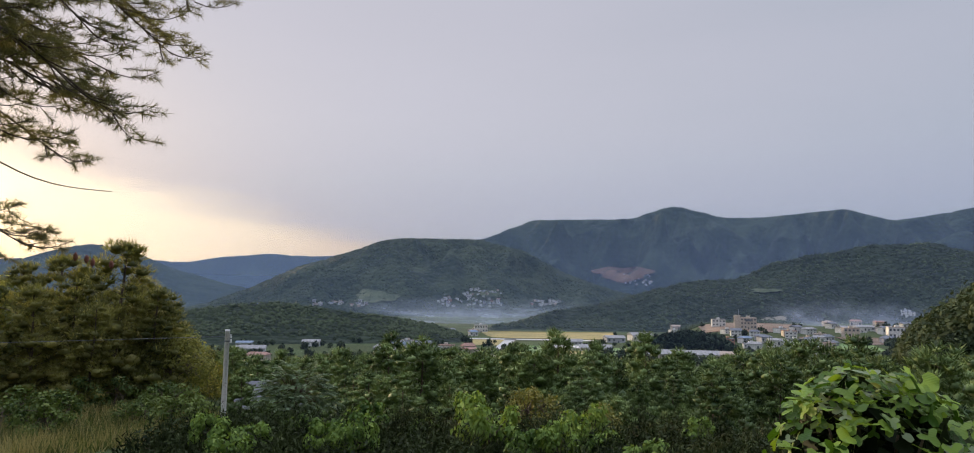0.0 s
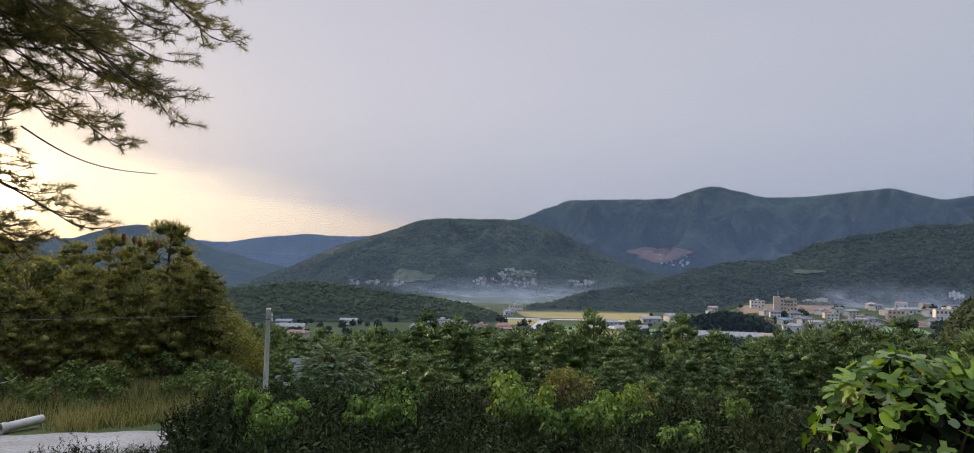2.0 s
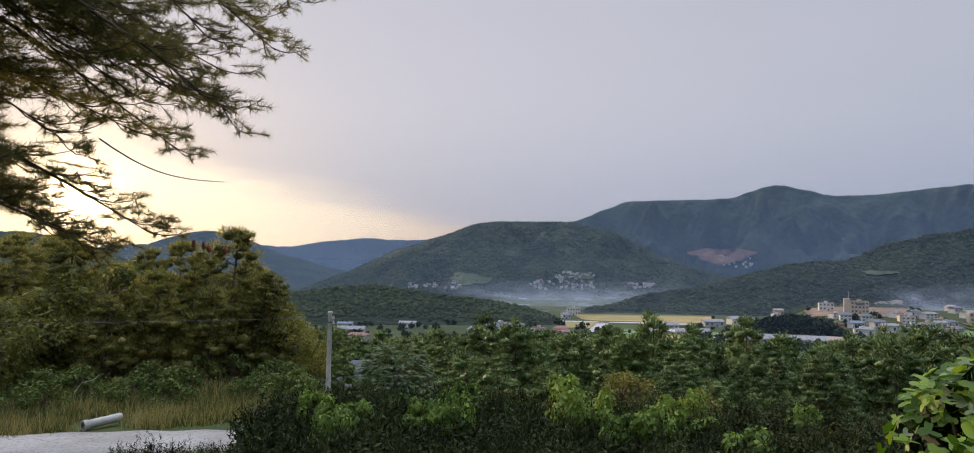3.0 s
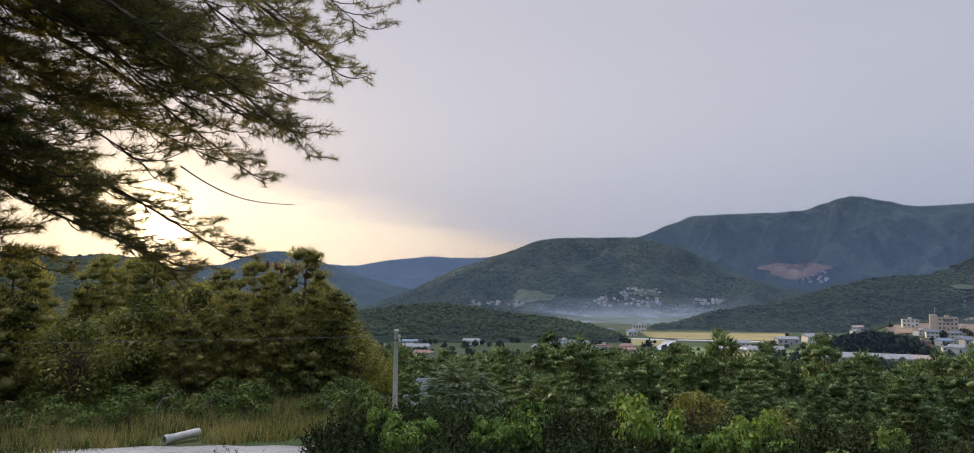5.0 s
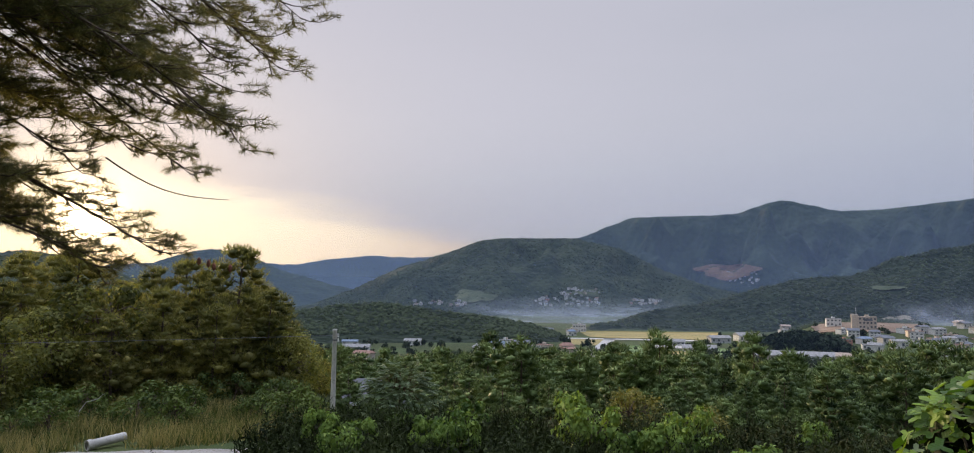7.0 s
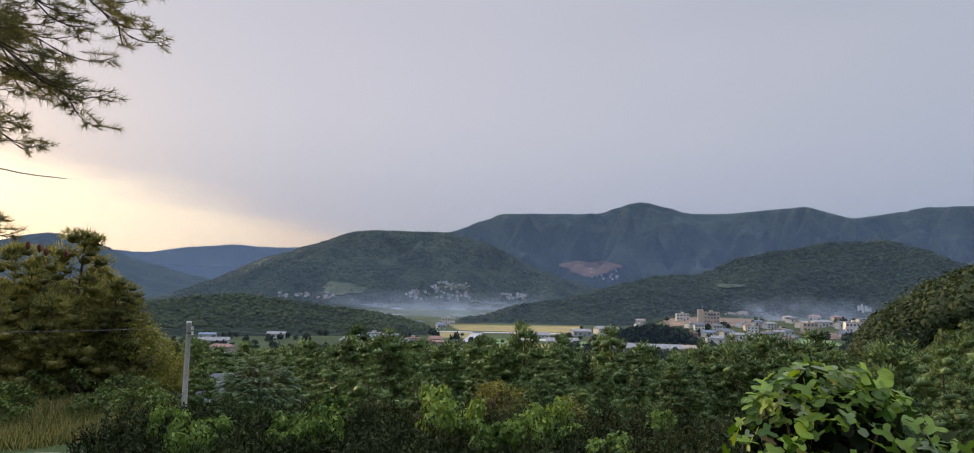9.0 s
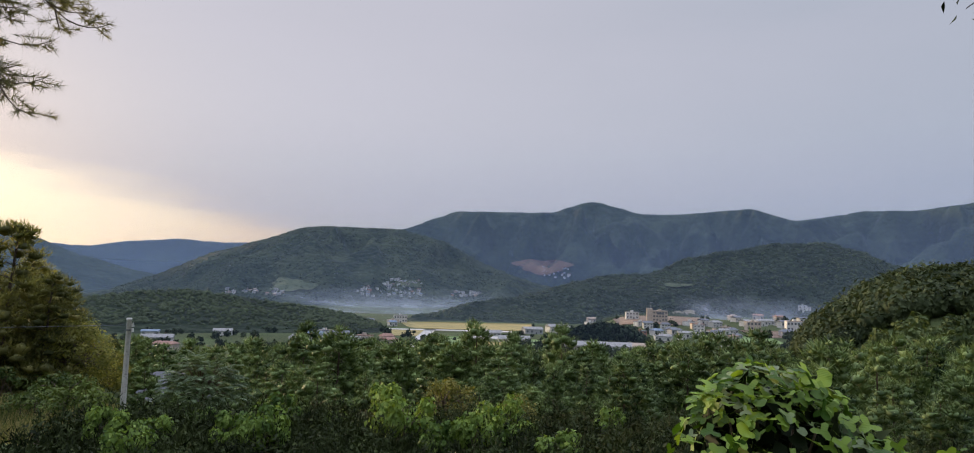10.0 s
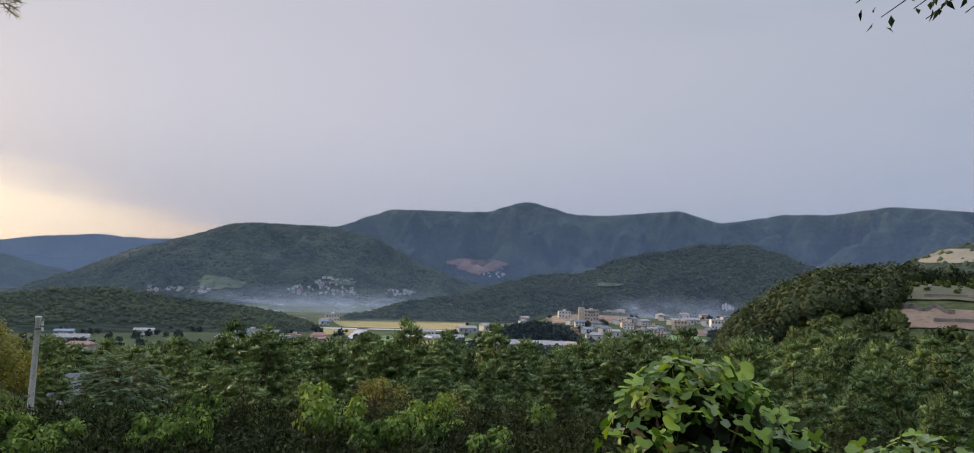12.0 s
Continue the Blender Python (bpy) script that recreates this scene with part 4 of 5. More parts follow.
def concrete_pipe():
    a, b = Vector(polar(-37.9, 18.2)), Vector(polar(-35.5, 18.6))
    z = float(land(a.x, a.y)) + 0.115
    ob = tagged(new("concrete_pipe"), "grey concrete drain pipe lying on dry grass", "pipe")
    ob.location = (a.x, a.y, z)
    way = (b - a)
    way.z = 0.07
    ln = way.length
    way.normalize()
    bm = bmesh.new()
    prof = [(0.082, 0), (0.122, 0), (0.122, 0.10), (0.104, 0.13), (0.100, ln - 0.02), (0.092, ln), (0.078, ln), (0.076, ln - 0.03), (0.078, 0.02)]
    n = 22
    rings = [[bm.verts.new((r * math.cos(k * 2 * math.pi / n), r * math.sin(k * 2 * math.pi / n), q)) for k in range(n)] for r, q in prof]
    for r0, r1 in zip(rings, rings[1:]):
        for k in range(n):
            bm.faces.new((r0[k], r0[(k + 1) % n], r1[(k + 1) % n], r1[k]))
    bmesh.ops.transform(bm, matrix=way.to_track_quat("Z", "Y").to_matrix().to_4x4(), verts=bm.verts)
    part("barrel", bm, M_CONCRETE, ob)


concrete_pipe()


def utility_pole():
    x, y, z = polar(-20.6, 18.0)
    z = float(land(x, y))
    top = 45 - math.tan(radians(2.72)) * 18.0
    pole = tagged(new("utility_pole"), "slender pale grey concrete utility pole with wire", "utility pole")
    pole.location = (x, y, z)
    h = top - z
    prof = [(0.070, -0.2), (0.070, 0.0), (0.054, h - 0.06), (0.062, h - 0.05), (0.062, h - 0.01), (0.045, h)]
    v, f = tube([(0, 0, q) for _, q in prof], [q for q, _ in prof], 14)
    part("shaft", np_mesh("shaft", v, f, True), M_POLE, pole)
    for side, drop in ((0.09, 0.16), (0.09, 0.28)):
        bm = bmesh.new()
        bmesh.ops.create_cone(bm, segments=10, cap_ends=True, radius1=0.03, radius2=0.02, depth=0.09, matrix=Matrix.Translation((side, 0, h - drop)))
        bmesh.ops.create_cone(bm, segments=10, cap_ends=True, radius1=0.015, radius2=0.015, depth=0.1, matrix=Matrix.Translation((side - 0.03, 0, h - drop)) @ pose(0, 0, 0, 0, 90, 0))
        part("insulator", bm, M_WALLS[0], pole)
    bm = bmesh.new()
    bmesh.ops.create_cone(bm, segments=16, radius1=0.075, radius2=0.075, depth=0.03, matrix=Matrix.Translation((0, 0, h - 0.28)))
    part("band", bm, M_ROOFS[0], pole)
    end = Vector(polar(-62, 30.0, 43.5)) - Vector((x, y, z))
    pts = [Vector((0.09, 0, h - 0.16)).lerp(end, k / 24) + Vector((0, 0, -0.3 * (k / 24) * (1 - k / 24))) for k in range(25)]
    v, f = tube([p[:] for p in pts], [0.005] * 25, 5)
    part("wire", np_mesh("wire", v, f, True), M_ROOFS[0], pole)


utility_pole()
M_TILE = surface("dark_roof_sheet", (0.075, 0.08, 0.095), (0.11, 0.115, 0.13), 1.2, 0.8, 0.3, 25.0, 0.01, (0.05, 0.055, 0.06))
building((*polar(-19.0, 46.0)[:2], 36.3), 18, 6.4, 6.0, 1.6, M_WALLS[2], M_TILE, 1.5, "low house with a dark grey roof behind shrubs", windows=3, sink=4.0, hip=2.0)

# ---- plants ----


def pine_mesh(seed, h, blades_per=34, needle=0.24, width=0.06, spread=0.40, start=0.10, gap=(0.105, 0.135), pad=0.12, heart=0.68):
    """Trunk and branch quads, needle triangles of one pine: whorls of boughs that carry pads of needles."""
    rng = np.random.default_rng(seed)
    zs = np.linspace(0, h, 8)
    bend = np.cumsum(rng.normal(size=(8, 2)) * 0.02 * h / 5, 0)
    trunk = np.stack([bend[:, 0], bend[:, 1], zs], 1)
    limbs = [tube(trunk, np.linspace(0.018 * h, 0.004 * h, 8), 6)]
    C, R = [], []
    z = start * h
    while z < h * 0.95:
        t = z / h
        c = np.array([np.interp(z, zs, trunk[:, 0]), np.interp(z, zs, trunk[:, 1]), z])
        nb = int(rng.integers(4, 7))
        a0 = rng.uniform(0, 6.28)
        for k in range(nb):
            a = a0 + k * 6.28 / nb + rng.normal() * 0.25
            ln = (spread * h * (1 - t) ** 0.7 + 0.1) * rng.uniform(0.55, 1.15)
            rise = rng.uniform(0.1, 0.4) + 0.55 * t
            out = np.array([math.cos(a), math.sin(a), 0])
            side = np.cross(out, [0, 0, 1.0])
            u = np.linspace(0, 1, 3)[:, None]
            limbs.append(tube(c + out * ln * u + np.array([0, 0, 1]) * ln * rise * (u**1.4), np.linspace(0.0045 * h * (1 - t * 0.6), 0.003, 3), 3))
            m = 1 + int(ln / (pad * h * 1.35))
            for q in range(m):
                s = 1.0 - 0.55 * q / max(m, 1)
                off = 0.0 if q == 0 else rng.normal() * 0.3 * ln
                C.append(c + out * ln * s + side * off + np.array([0, 0, 1]) * (ln * rise * s**1.4 + rng.normal() * 0.022 * h))
                R.append(pad * h * rng.uniform(0.7, 1.2) * (1 - 0.35 * t))
        z += rng.uniform(*gap) * h
    C.append(trunk[-1])
    R.append(pad * h * 0.6)
    hearts = []
    for c, r in zip(C, R):
        lump = CORE_V / 0.74 * (1 + 0.2 * rng.normal(size=(len(CORE_V), 1)))
        hearts.append((lump * [[heart * r, heart * r, 0.62 * heart * r]] + c, CORE_F))
    C, R = np.repeat(np.array(C), blades_per, 0), np.repeat(np.array(R), blades_per)[:, None]
    n = len(C)
    q = unit(rng.normal(size=(n, 3)) * [1, 1, 0.6] + [0, 0, 0.5])
    p = C + q * R * rng.uniform(0.5, 0.95, (n, 1)) * [[1, 1, 0.7]]
    d = unit(q * [1, 1, 0.6] + [0, 0, 0.55] + rng.normal(size=(n, 3)) * 0.3)
    return join(limbs), join([blades(p, d, rng.uniform(0.7, 1.25, n) * needle, rng.uniform(0.7, 1.3, n) * width, rng, 1.4), *hearts])


def pine_tree(seed, h, material, label, group, **more):
    (tv, tf), (nv, nf) = pine_mesh(seed, h, **more)
    tree = tagged(new("pine_tree"), label, "pine tree", group)
    part("trunk", np_mesh("trunk", tv, tf, True), M_BARK, tree)
    part("crown", np_mesh("crown", nv, nf), material, tree)
    return tree


def stand(kinds, spots, rng, lo, hi, tilt=0.03, sink=0.1):
    """Set plants out: the first of each kind, then copies."""
    for i, (x, y) in enumerate(spots):
        s = rng.uniform(lo, hi)
        e = Euler((rng.normal() * tilt, rng.normal() * tilt, rng.uniform(0, 6.28)))
        at = (x, y, float(land(x, y)) - sink)
        ob = kinds[i % len(kinds)]
        if i >= len(kinds):
            ob = copy_thing(ob, Matrix.Identity(4))
        ob.matrix_basis = Matrix.LocRotScale(at, e, (s, s, s * rng.uniform(0.92, 1.08)))


def scatter(count, az, d, gap, rng, keep=lambda q, r: True, power=1.0):
    spots, tries = [], 0
    while len(spots) < count and tries < 20000:
        tries += 1
        q, r = rng.uniform(*az), d[0] + (d[1] - d[0]) * rng.uniform() ** power
        x, y, _ = polar(q, r)
        if keep(q, r) and all((x - u) ** 2 + (y - w) ** 2 > gap * gap for u, w in spots):
            spots.append((x, y))
    return spots


PINES = [pine_tree(100 + k, hh, M_PINE, "young green pine in a hillside plantation", "young pines on the slope") for k, hh in enumerate((3.3, 3.7, 4.1, 4.4, 3.5))]
rng = np.random.default_rng(77)
spots = scatter(210, (-21, 52), (20, 72), 2.05, rng, lambda q, r: not (q < -13 and r < 30) and not (q > 30 and r < 16), 0.9)



def plantation(kinds, heights, spots, rng):
    """Pines grow taller farther down the slope."""
    for i, (x, y) in enumerate(spots):
        d, az = math.hypot(x, y), math.degrees(math.atan2(x, y))
        g = float(land(x, y))
        el = -8.4 + 3.8 * float(step(d, 18, 36)) + rng.normal() * 0.75 + 0.9 * float(step(az, 18, 34)) - 0.5 * float(step(-az, 8, 14)) - 0.45 * math.exp(-(((az - 4) / 9) ** 2))
        h = min(max(45 + math.tan(radians(el)) * d - g, 1.1), 6.5)
        k = i % len(kinds)
        s = h / heights[k]
        wide = s * rng.uniform(0.85, 1.15)
        ob = kinds[k] if i < len(kinds) else copy_thing(kinds[k], Matrix.Identity(4))
        ob.matrix_basis = Matrix.LocRotScale((x, y, g - 0.1), Euler((rng.normal() * 0.03, rng.normal() * 0.03, rng.uniform(0, 6.28))), (wide, wide, s))


spots = [polar(6.1, 41)[:2], polar(-7.8, 40)[:2], polar(9.2, 38)[:2], polar(15, 30)[:2], polar(22.4, 52)[:2]] + spots
plantation(PINES, (3.3, 3.7, 4.1, 4.4, 3.5), spots, rng)
for ob, el in zip(PINES, (-2.9, -3.4, -3.9, -6.0, -3.3)):
    d = math.hypot(ob.location.x, ob.location.y)
    s = (45 + math.tan(radians(el)) * d - ob.location.z) / (3.3, 3.7, 4.1, 4.4, 3.5)[PINES.index(ob)]
    ob.scale = (s * 0.85, s * 0.85, s)


def broad_mesh(seed, h, r, count, leaf, clumps=26, low=0.25, droop=0.2, broad=0.62):
    """Trunk, limbs and leaves of a broadleaf tree or bush, its crown made of clumps."""
    rng = np.random.default_rng(seed)
    limbs = []
    zs = np.linspace(0, h * 0.7, 6)
    bend = np.cumsum(rng.normal(size=(6, 2)) * 0.03 * h, 0)
    trunk = np.stack([bend[:, 0], bend[:, 1], zs], 1)
    limbs.append(tube(trunk, np.linspace(0.02 * h + 0.01, 0.006 * h, 6), 7))
    P, N, R = [], [], []
    for k in range(clumps):
        d = unit(rng.normal(size=3))
        c = np.array([d[0] * r * 0.75, d[1] * r * 0.75, h * (low + (1 - low) * (0.5 + 0.45 * d[2]))])
        c[:2] *= 0.75 + 0.5 * (1 - abs(c[2] / h - 0.55))
        i = int(rng.integers(2, 6))
        mid = (trunk[i] + c) / 2 + [0, 0, 0.05 * h]
        limbs.append(tube([trunk[i], mid, c], [0.007 * h, 0.005 * h, 0.002 * h + 0.002], 4))
        cr = r * rng.uniform(0.28, 0.5)
        m = count // clumps
        q = unit(rng.normal(size=(m, 3)))
        P.append(c + q * cr * rng.uniform(0.5, 1.0, (m, 1)) * [[1, 1, 0.75]])
        N.append(q + [[0, 0, 0.7]])
    P, N = np.concatenate(P), unit(np.concatenate(N))
    P[:, 2] = np.maximum(P[:, 2], 0.05)
    n = len(P)
    d = unit(np.cross(N, rng.normal(size=(n, 3)))) - [[0, 0, droop]]
    s = rng.uniform(0.6, 1.25, n) * leaf
    return join(limbs), leaves(P, d, N + rng.normal(size=(n, 3)) * 0.3, s, s * broad)


def broad_tree(seed, h, r, count, leaf, material, label, group, name="broadleaf_tree", category="tree", bark=None, **more):
    (tv, tf), (lv, lf) = broad_mesh(seed, h, r, count, leaf, **more)
    tree = tagged(new(name), label, category, group)
    part("trunk", np_mesh("trunk", tv, tf, True), bark or M_BARK, tree)
    part("crown", np_mesh("crown", lv, lf), material, tree)
    return tree


# trees behind the track: tall pines and broadleaf trees mixed
rng = np.random.default_rng(12)
TALL = [pine_tree(200 + k, hh, M_PINE_GLOW, "tall dusky pine behind the track", "trees behind the track", start=0.06, spread=0.30, blades_per=60, needle=0.24, width=0.045, gap=(0.07, 0.09), pad=0.095, heart=0.54) for k, hh in enumerate((6.2, 5.6, 6.6))]
LEAFY = [broad_tree(210 + k, hh, rr, 4200, 0.20, M_OLIVE_GLOW, "olive green broadleaf tree behind the track", "trees behind the track", low=0.02, clumps=44) for k, (hh, rr) in enumerate(((4.6, 1.9), (5.2, 2.1)))]


def plant_at(ob, az, d, h, real, first, rng):
    x, y, _ = polar(az, d)
    if not first:
        ob = copy_thing(ob, Matrix.Identity(4))
    s = h / real
    ob.matrix_basis = Matrix.LocRotScale((x, y, float(land(x, y)) - 0.1), Euler((rng.normal() * 0.03, rng.normal() * 0.03, rng.uniform(0, 6.28))), (s, s, s))
    return ob


used = set()
for az, d, el, k in ((-28.4, 26, 3.5, 0), (-26.0, 25, 0.2, 2), (-25.0, 27, -0.2, 1), (-31.0, 27, 0.6, 1), (-33.2, 25, 0.2, 0), (-35.5, 28, 0.5, 0), (-37.4, 26, 1.4, 4), (-39.2, 27, 2.8, 2), (-41.5, 25, -1.2, 3), (-43.5, 28, 0.5, 1),
                     (-45.6, 26, -1.5, 4), (-48.0, 27, 3.0, 0), (-50.5, 25, 3.2, 2), (-53, 27, 3, 1), (-57, 25, 2, 3), (-62, 26, 3, 0), (-29.8, 24.5, -1.0, 1), (-23.6, 28, -3.2, 3), (-22.4, 30, -4.0, 4), (-27.2, 29, 1.4, 2),
                     (-34.2, 30, 1.8, 2), (-40.4, 31, 2.4, 0), (-46.8, 30, 2.0, 1), (-44.4, 24, -2.0, 3), (-30.2, 31, 2.2, 1), (-24.4, 25.5, -2.4, 4), (-21.6, 33, -5.2, 3), (-36.6, 24, -1.6, 2), (-32.0, 30, 2.4, 0), (-42.4, 30, 2.6, 2)):
    kinds = [*TALL, *LEAFY]
    real = (6.2, 5.6, 6.6, 4.6, 5.2)[k]
    x, y, _ = polar(az, d)
    h = 45 + math.tan(radians(el)) * d - float(land(x, y)) + 0.1
    plant_at(kinds[k], az, d, h, real, k not in used, rng)
    used.add(k)

# feathery tree with long divided leaves by the pole


def feather_tree():
    rng = np.random.default_rng(31)
    tree = tagged(new("sumac_tree"), "grey-green sumac tree with long feathery leaves", "tree")
    x, y, _ = polar(-15.3, 21.5)
    g = float(land(x, y))
    tree.location = (x, y, g)
    h = 45 - math.tan(radians(4.1)) * 21.5 - g
    limbs = [tube([(0, 0, -0.2), (0.05, 0, h * 0.4), (0, 0.05, h * 0.75)], [0.06, 0.05, 0.03], 7)]
    P, D, N = [], [], []
    for k in range(190):
        d = unit(rng.normal(size=3))
        d[2] = abs(d[2]) * 0.9
        c = np.array([d[0] * 0.8, d[1] * 0.8, h - 1.75 + 1.3 * d[2] * rng.uniform(0.6, 1)])
        if k % 4 == 0:
            limbs.append(tube([(0, 0, h * 0.45), (c[0] * 0.5, c[1] * 0.5, (c[2] + h * 0.45) / 2), tuple(c)], [0.022, 0.015, 0.006], 4))
        out = unit(d * [1, 1, 0.35] + rng.normal(size=3) * 0.25)
        ln = rng.uniform(0.35, 0.6)
        side = unit(np.cross(out, [0, 0, 1.0]))
        for s in np.linspace(0.15, 1, 8):
            q = c + out * ln * s - np.array([0, 0, 0.28 * ln * s * s])
            for w in (-1, 1):
                P.append(q)
                D.append(out * 0.55 + side * w - [0, 0, 0.15])
                N.append([0, 0, 1.0] + rng.normal(size=3) * 0.25)
    P, D, N = np.array(P), np.array(D), np.array(N)
    lv, lf = leaves(P, D, N, rng.uniform(0.15, 0.21, len(P)), rng.uniform(0.05, 0.07, len(P)))
    tv, tf = join(limbs)
    part("trunk", np_mesh("trunk", tv, tf, True), M_BARK, tree)
    part("crown", np_mesh("crown", lv, lf), M_FEATHER, tree)


M_FEATHER = foliage("feathery_leaves", (0.040, 0.065, 0.036), (0.13, 0.18, 0.105), (0.20, 0.25, 0.16), 0.25)
feather_tree()

# dark shrubs in front of the pines, climbers over them


def shrub_mesh(seed, r, h, sprays, needle, width):
    """Upright sprays of fine dark leaves."""
    rng = np.random.default_rng(seed)
    a, q = rng.uniform(0, 6.28, sprays), np.sqrt(rng.uniform(0, 1, sprays)) * r
    top = h * (1 - 0.55 * (q / r) ** 2) * rng.uniform(0.7, 1.1, sprays)
    base = np.stack([np.cos(a) * q, np.sin(a) * q, np.zeros(sprays)], 1)
    lean = unit(np.stack([np.cos(a) * q / r * 0.45, np.sin(a) * q / r * 0.45, np.ones(sprays)], 1) + rng.normal(size=(sprays, 3)) * 0.12)
    m = 40
    s = np.linspace(0.25, 1.0, m)
    P = (base[:, None] * 0.7 + lean[:, None] * (top[:, None] * s)[:, :, None]).reshape(-1, 3)
    D = np.repeat(lean, m, 0)
    n = len(P)
    d = unit(D * 0.8 + rng.normal(size=(n, 3)) * 0.6)
    # dense heart, its near-black colour holding inner shade, with a skin of small leaves
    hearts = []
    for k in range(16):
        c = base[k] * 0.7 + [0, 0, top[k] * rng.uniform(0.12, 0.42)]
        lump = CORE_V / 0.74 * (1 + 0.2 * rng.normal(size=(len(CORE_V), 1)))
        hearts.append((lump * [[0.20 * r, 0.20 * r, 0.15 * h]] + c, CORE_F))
    k = 320
    q = unit(rng.normal(size=(k, 3)) + [0, 0, 0.3])
    p2 = q * [[r * 0.9, r * 0.9, h * 0.72]] * rng.uniform(0.6, 1.0, (k, 1)) + [0, 0, 0.12]
    p2[:, 2] = np.abs(p2[:, 2])
    inner = leaves(p2, unit(np.cross(q, rng.normal(size=(k, 3)))) + [0, 0, 0.5], q, rng.uniform(0.08, 0.15, k), rng.uniform(0.05, 0.08, k))
    return join([blades(P + rng.normal(size=(n, 3)) * 0.03, d, rng.uniform(0.6, 1.3, n) * needle, rng.uniform(0.7, 1.3, n) * width, rng), inner, *hearts])


def shrub(seed, r, h):
    bush = tagged(new("shrub"), "dense dark green shrub with upright sprays", "shrub", "dark shrubs before the pines")
    rng = np.random.default_rng(seed)
    stems = [tube([(0, 0, -0.1), (rng.normal() * 0.1, rng.normal() * 0.1, h * 0.25), (rng.normal() * r * 0.3, rng.normal() * r * 0.3, h * 0.5)], [0.025, 0.015, 0.006], 5) for _ in range(5)]
    tv, tf = join(stems)
    part("stem", np_mesh("stem", tv, tf, True), M_BARK, bush)
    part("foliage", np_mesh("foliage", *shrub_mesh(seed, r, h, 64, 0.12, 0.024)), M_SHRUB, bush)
    return bush


SHRUBS = [shrub(300 + k, rr, hh) for k, (rr, hh) in enumerate(((0.85, 1.25), (1.0, 1.45), (0.75, 1.1), (0.95, 1.3)))]
rng = np.random.default_rng(91)
spots = scatter(150, (-26, 54), (7.5, 19.5), 0.85, rng, lambda q, r: not (q < -19 and r > 13.5) and not (q < -23 and r < 10))


def hedge(kinds, sizes, spots, rng, near, far, wide=1.0):
    """Plants whose tops keep a level line of sight: lower near by, higher far off."""
    for i, (x, y) in enumerate(spots):
        d = math.hypot(x, y)
        g = float(land(x, y))
        el = near + (far - near) * float(step(d, 8, 15)) + rng.normal() * 0.55
        h = min(max(45 + math.tan(radians(el)) * d - g, 0.6), 2.4)
        k = i % len(kinds)
        s = h / sizes[k]
        w = wide * min(max(s, 0.75), 1.25) * rng.uniform(0.9, 1.15)
        ob = kinds[k] if i < len(kinds) else copy_thing(kinds[k], Matrix.Identity(4))
        ob.matrix_basis = Matrix.LocRotScale((x, y, g - 0.05), Euler((rng.normal() * 0.05, rng.normal() * 0.05, rng.uniform(0, 6.28))), (w, w, s))


spots += [polar(q, r)[:2] for q, r in ((-24.6, 15.2), (-23.4, 15.6), (-22.4, 15.0), (-21.4, 15.6), (-20.4, 15.0), (-19.4, 15.5), (-18.4, 15.1), (-17.2, 15.8), (-16.2, 17.0))]
hedge(SHRUBS, (1.25, 1.45, 1.1, 1.3), spots, rng, -11.6, -8.9)
low = [polar(q, r)[:2] for q, r in ((-34.7, 13.2), (-33.6, 13.0), (-30.6, 13.4), (-26.6, 13.2))]
hedge([copy_thing(SHRUBS[k], Matrix.Identity(4)) for k in (0, 1)], (1.25, 1.45), low, rng, -10.9, -10.9, 0.8)


def climber(seed, r, h, count, leaf):
    (tv, tf), (lv, lf) = broad_mesh(seed, h, r, count, leaf, clumps=12, low=0.62, droop=0.45, broad=0.85)
    ob = tagged(new("climbing_vine"), "bright green climbing vine over dark shrubs", "vine", "climbing vines on shrubs")
    part("stem", np_mesh("stem", tv, tf, True), M_BARK, ob)
    part("foliage", np_mesh("foliage", lv, lf), M_KUDZU, ob)
    return ob


VINES = [climber(400 + k, rr, hh, 1000, 0.115) for k, (rr, hh) in enumerate(((0.6, 1.5), (0.8, 1.35), (0.5, 1.3)))]
spots = [polar(q, r)[:2] for q, r in ((-11, 11.5), (-10.2, 12.0), (-9.2, 16), (6.1, 11), (7.6, 12), (7.0, 13.2), (13.5, 10.8), (-4.6, 16), (-1.0, 16.5), (-15, 16), (1.5, 16.2), (-13, 13), (10, 14), (8.6, 15.5), (3, 11.4),
                                      (-18.5, 13.5), (-20.5, 12), (17, 15), (-22, 14.2), (26, 15), (34, 9.0), (36, 10), (0, 12.5))]
hedge(VINES, (1.5, 1.35, 1.3), spots, rng, -11.6, -9.1, 0.72)
for (q, r, s) in ((3.6, 19.0, 1.0), (4.6, 19.6, 0.8), (9.6, 18.0, 0.7)):
    ob = broad_tree(450 + int(s * 10), 2.0 * s, 0.7 * s, 1300, 0.09, M_YELLOW, "yellowing bush among green pines", "yellow bushes", name="bush", category="bush", clumps=30)
    x, y, _ = polar(q, r)
    ob.location = (x, y, float(land(x, y)) - 0.1 + 0.55)
    ob.location.z = 45 - math.tan(radians(7.2 if q < 5 else 8.6)) * r - 2.0 * s

# weeds, dry grass and low scrub


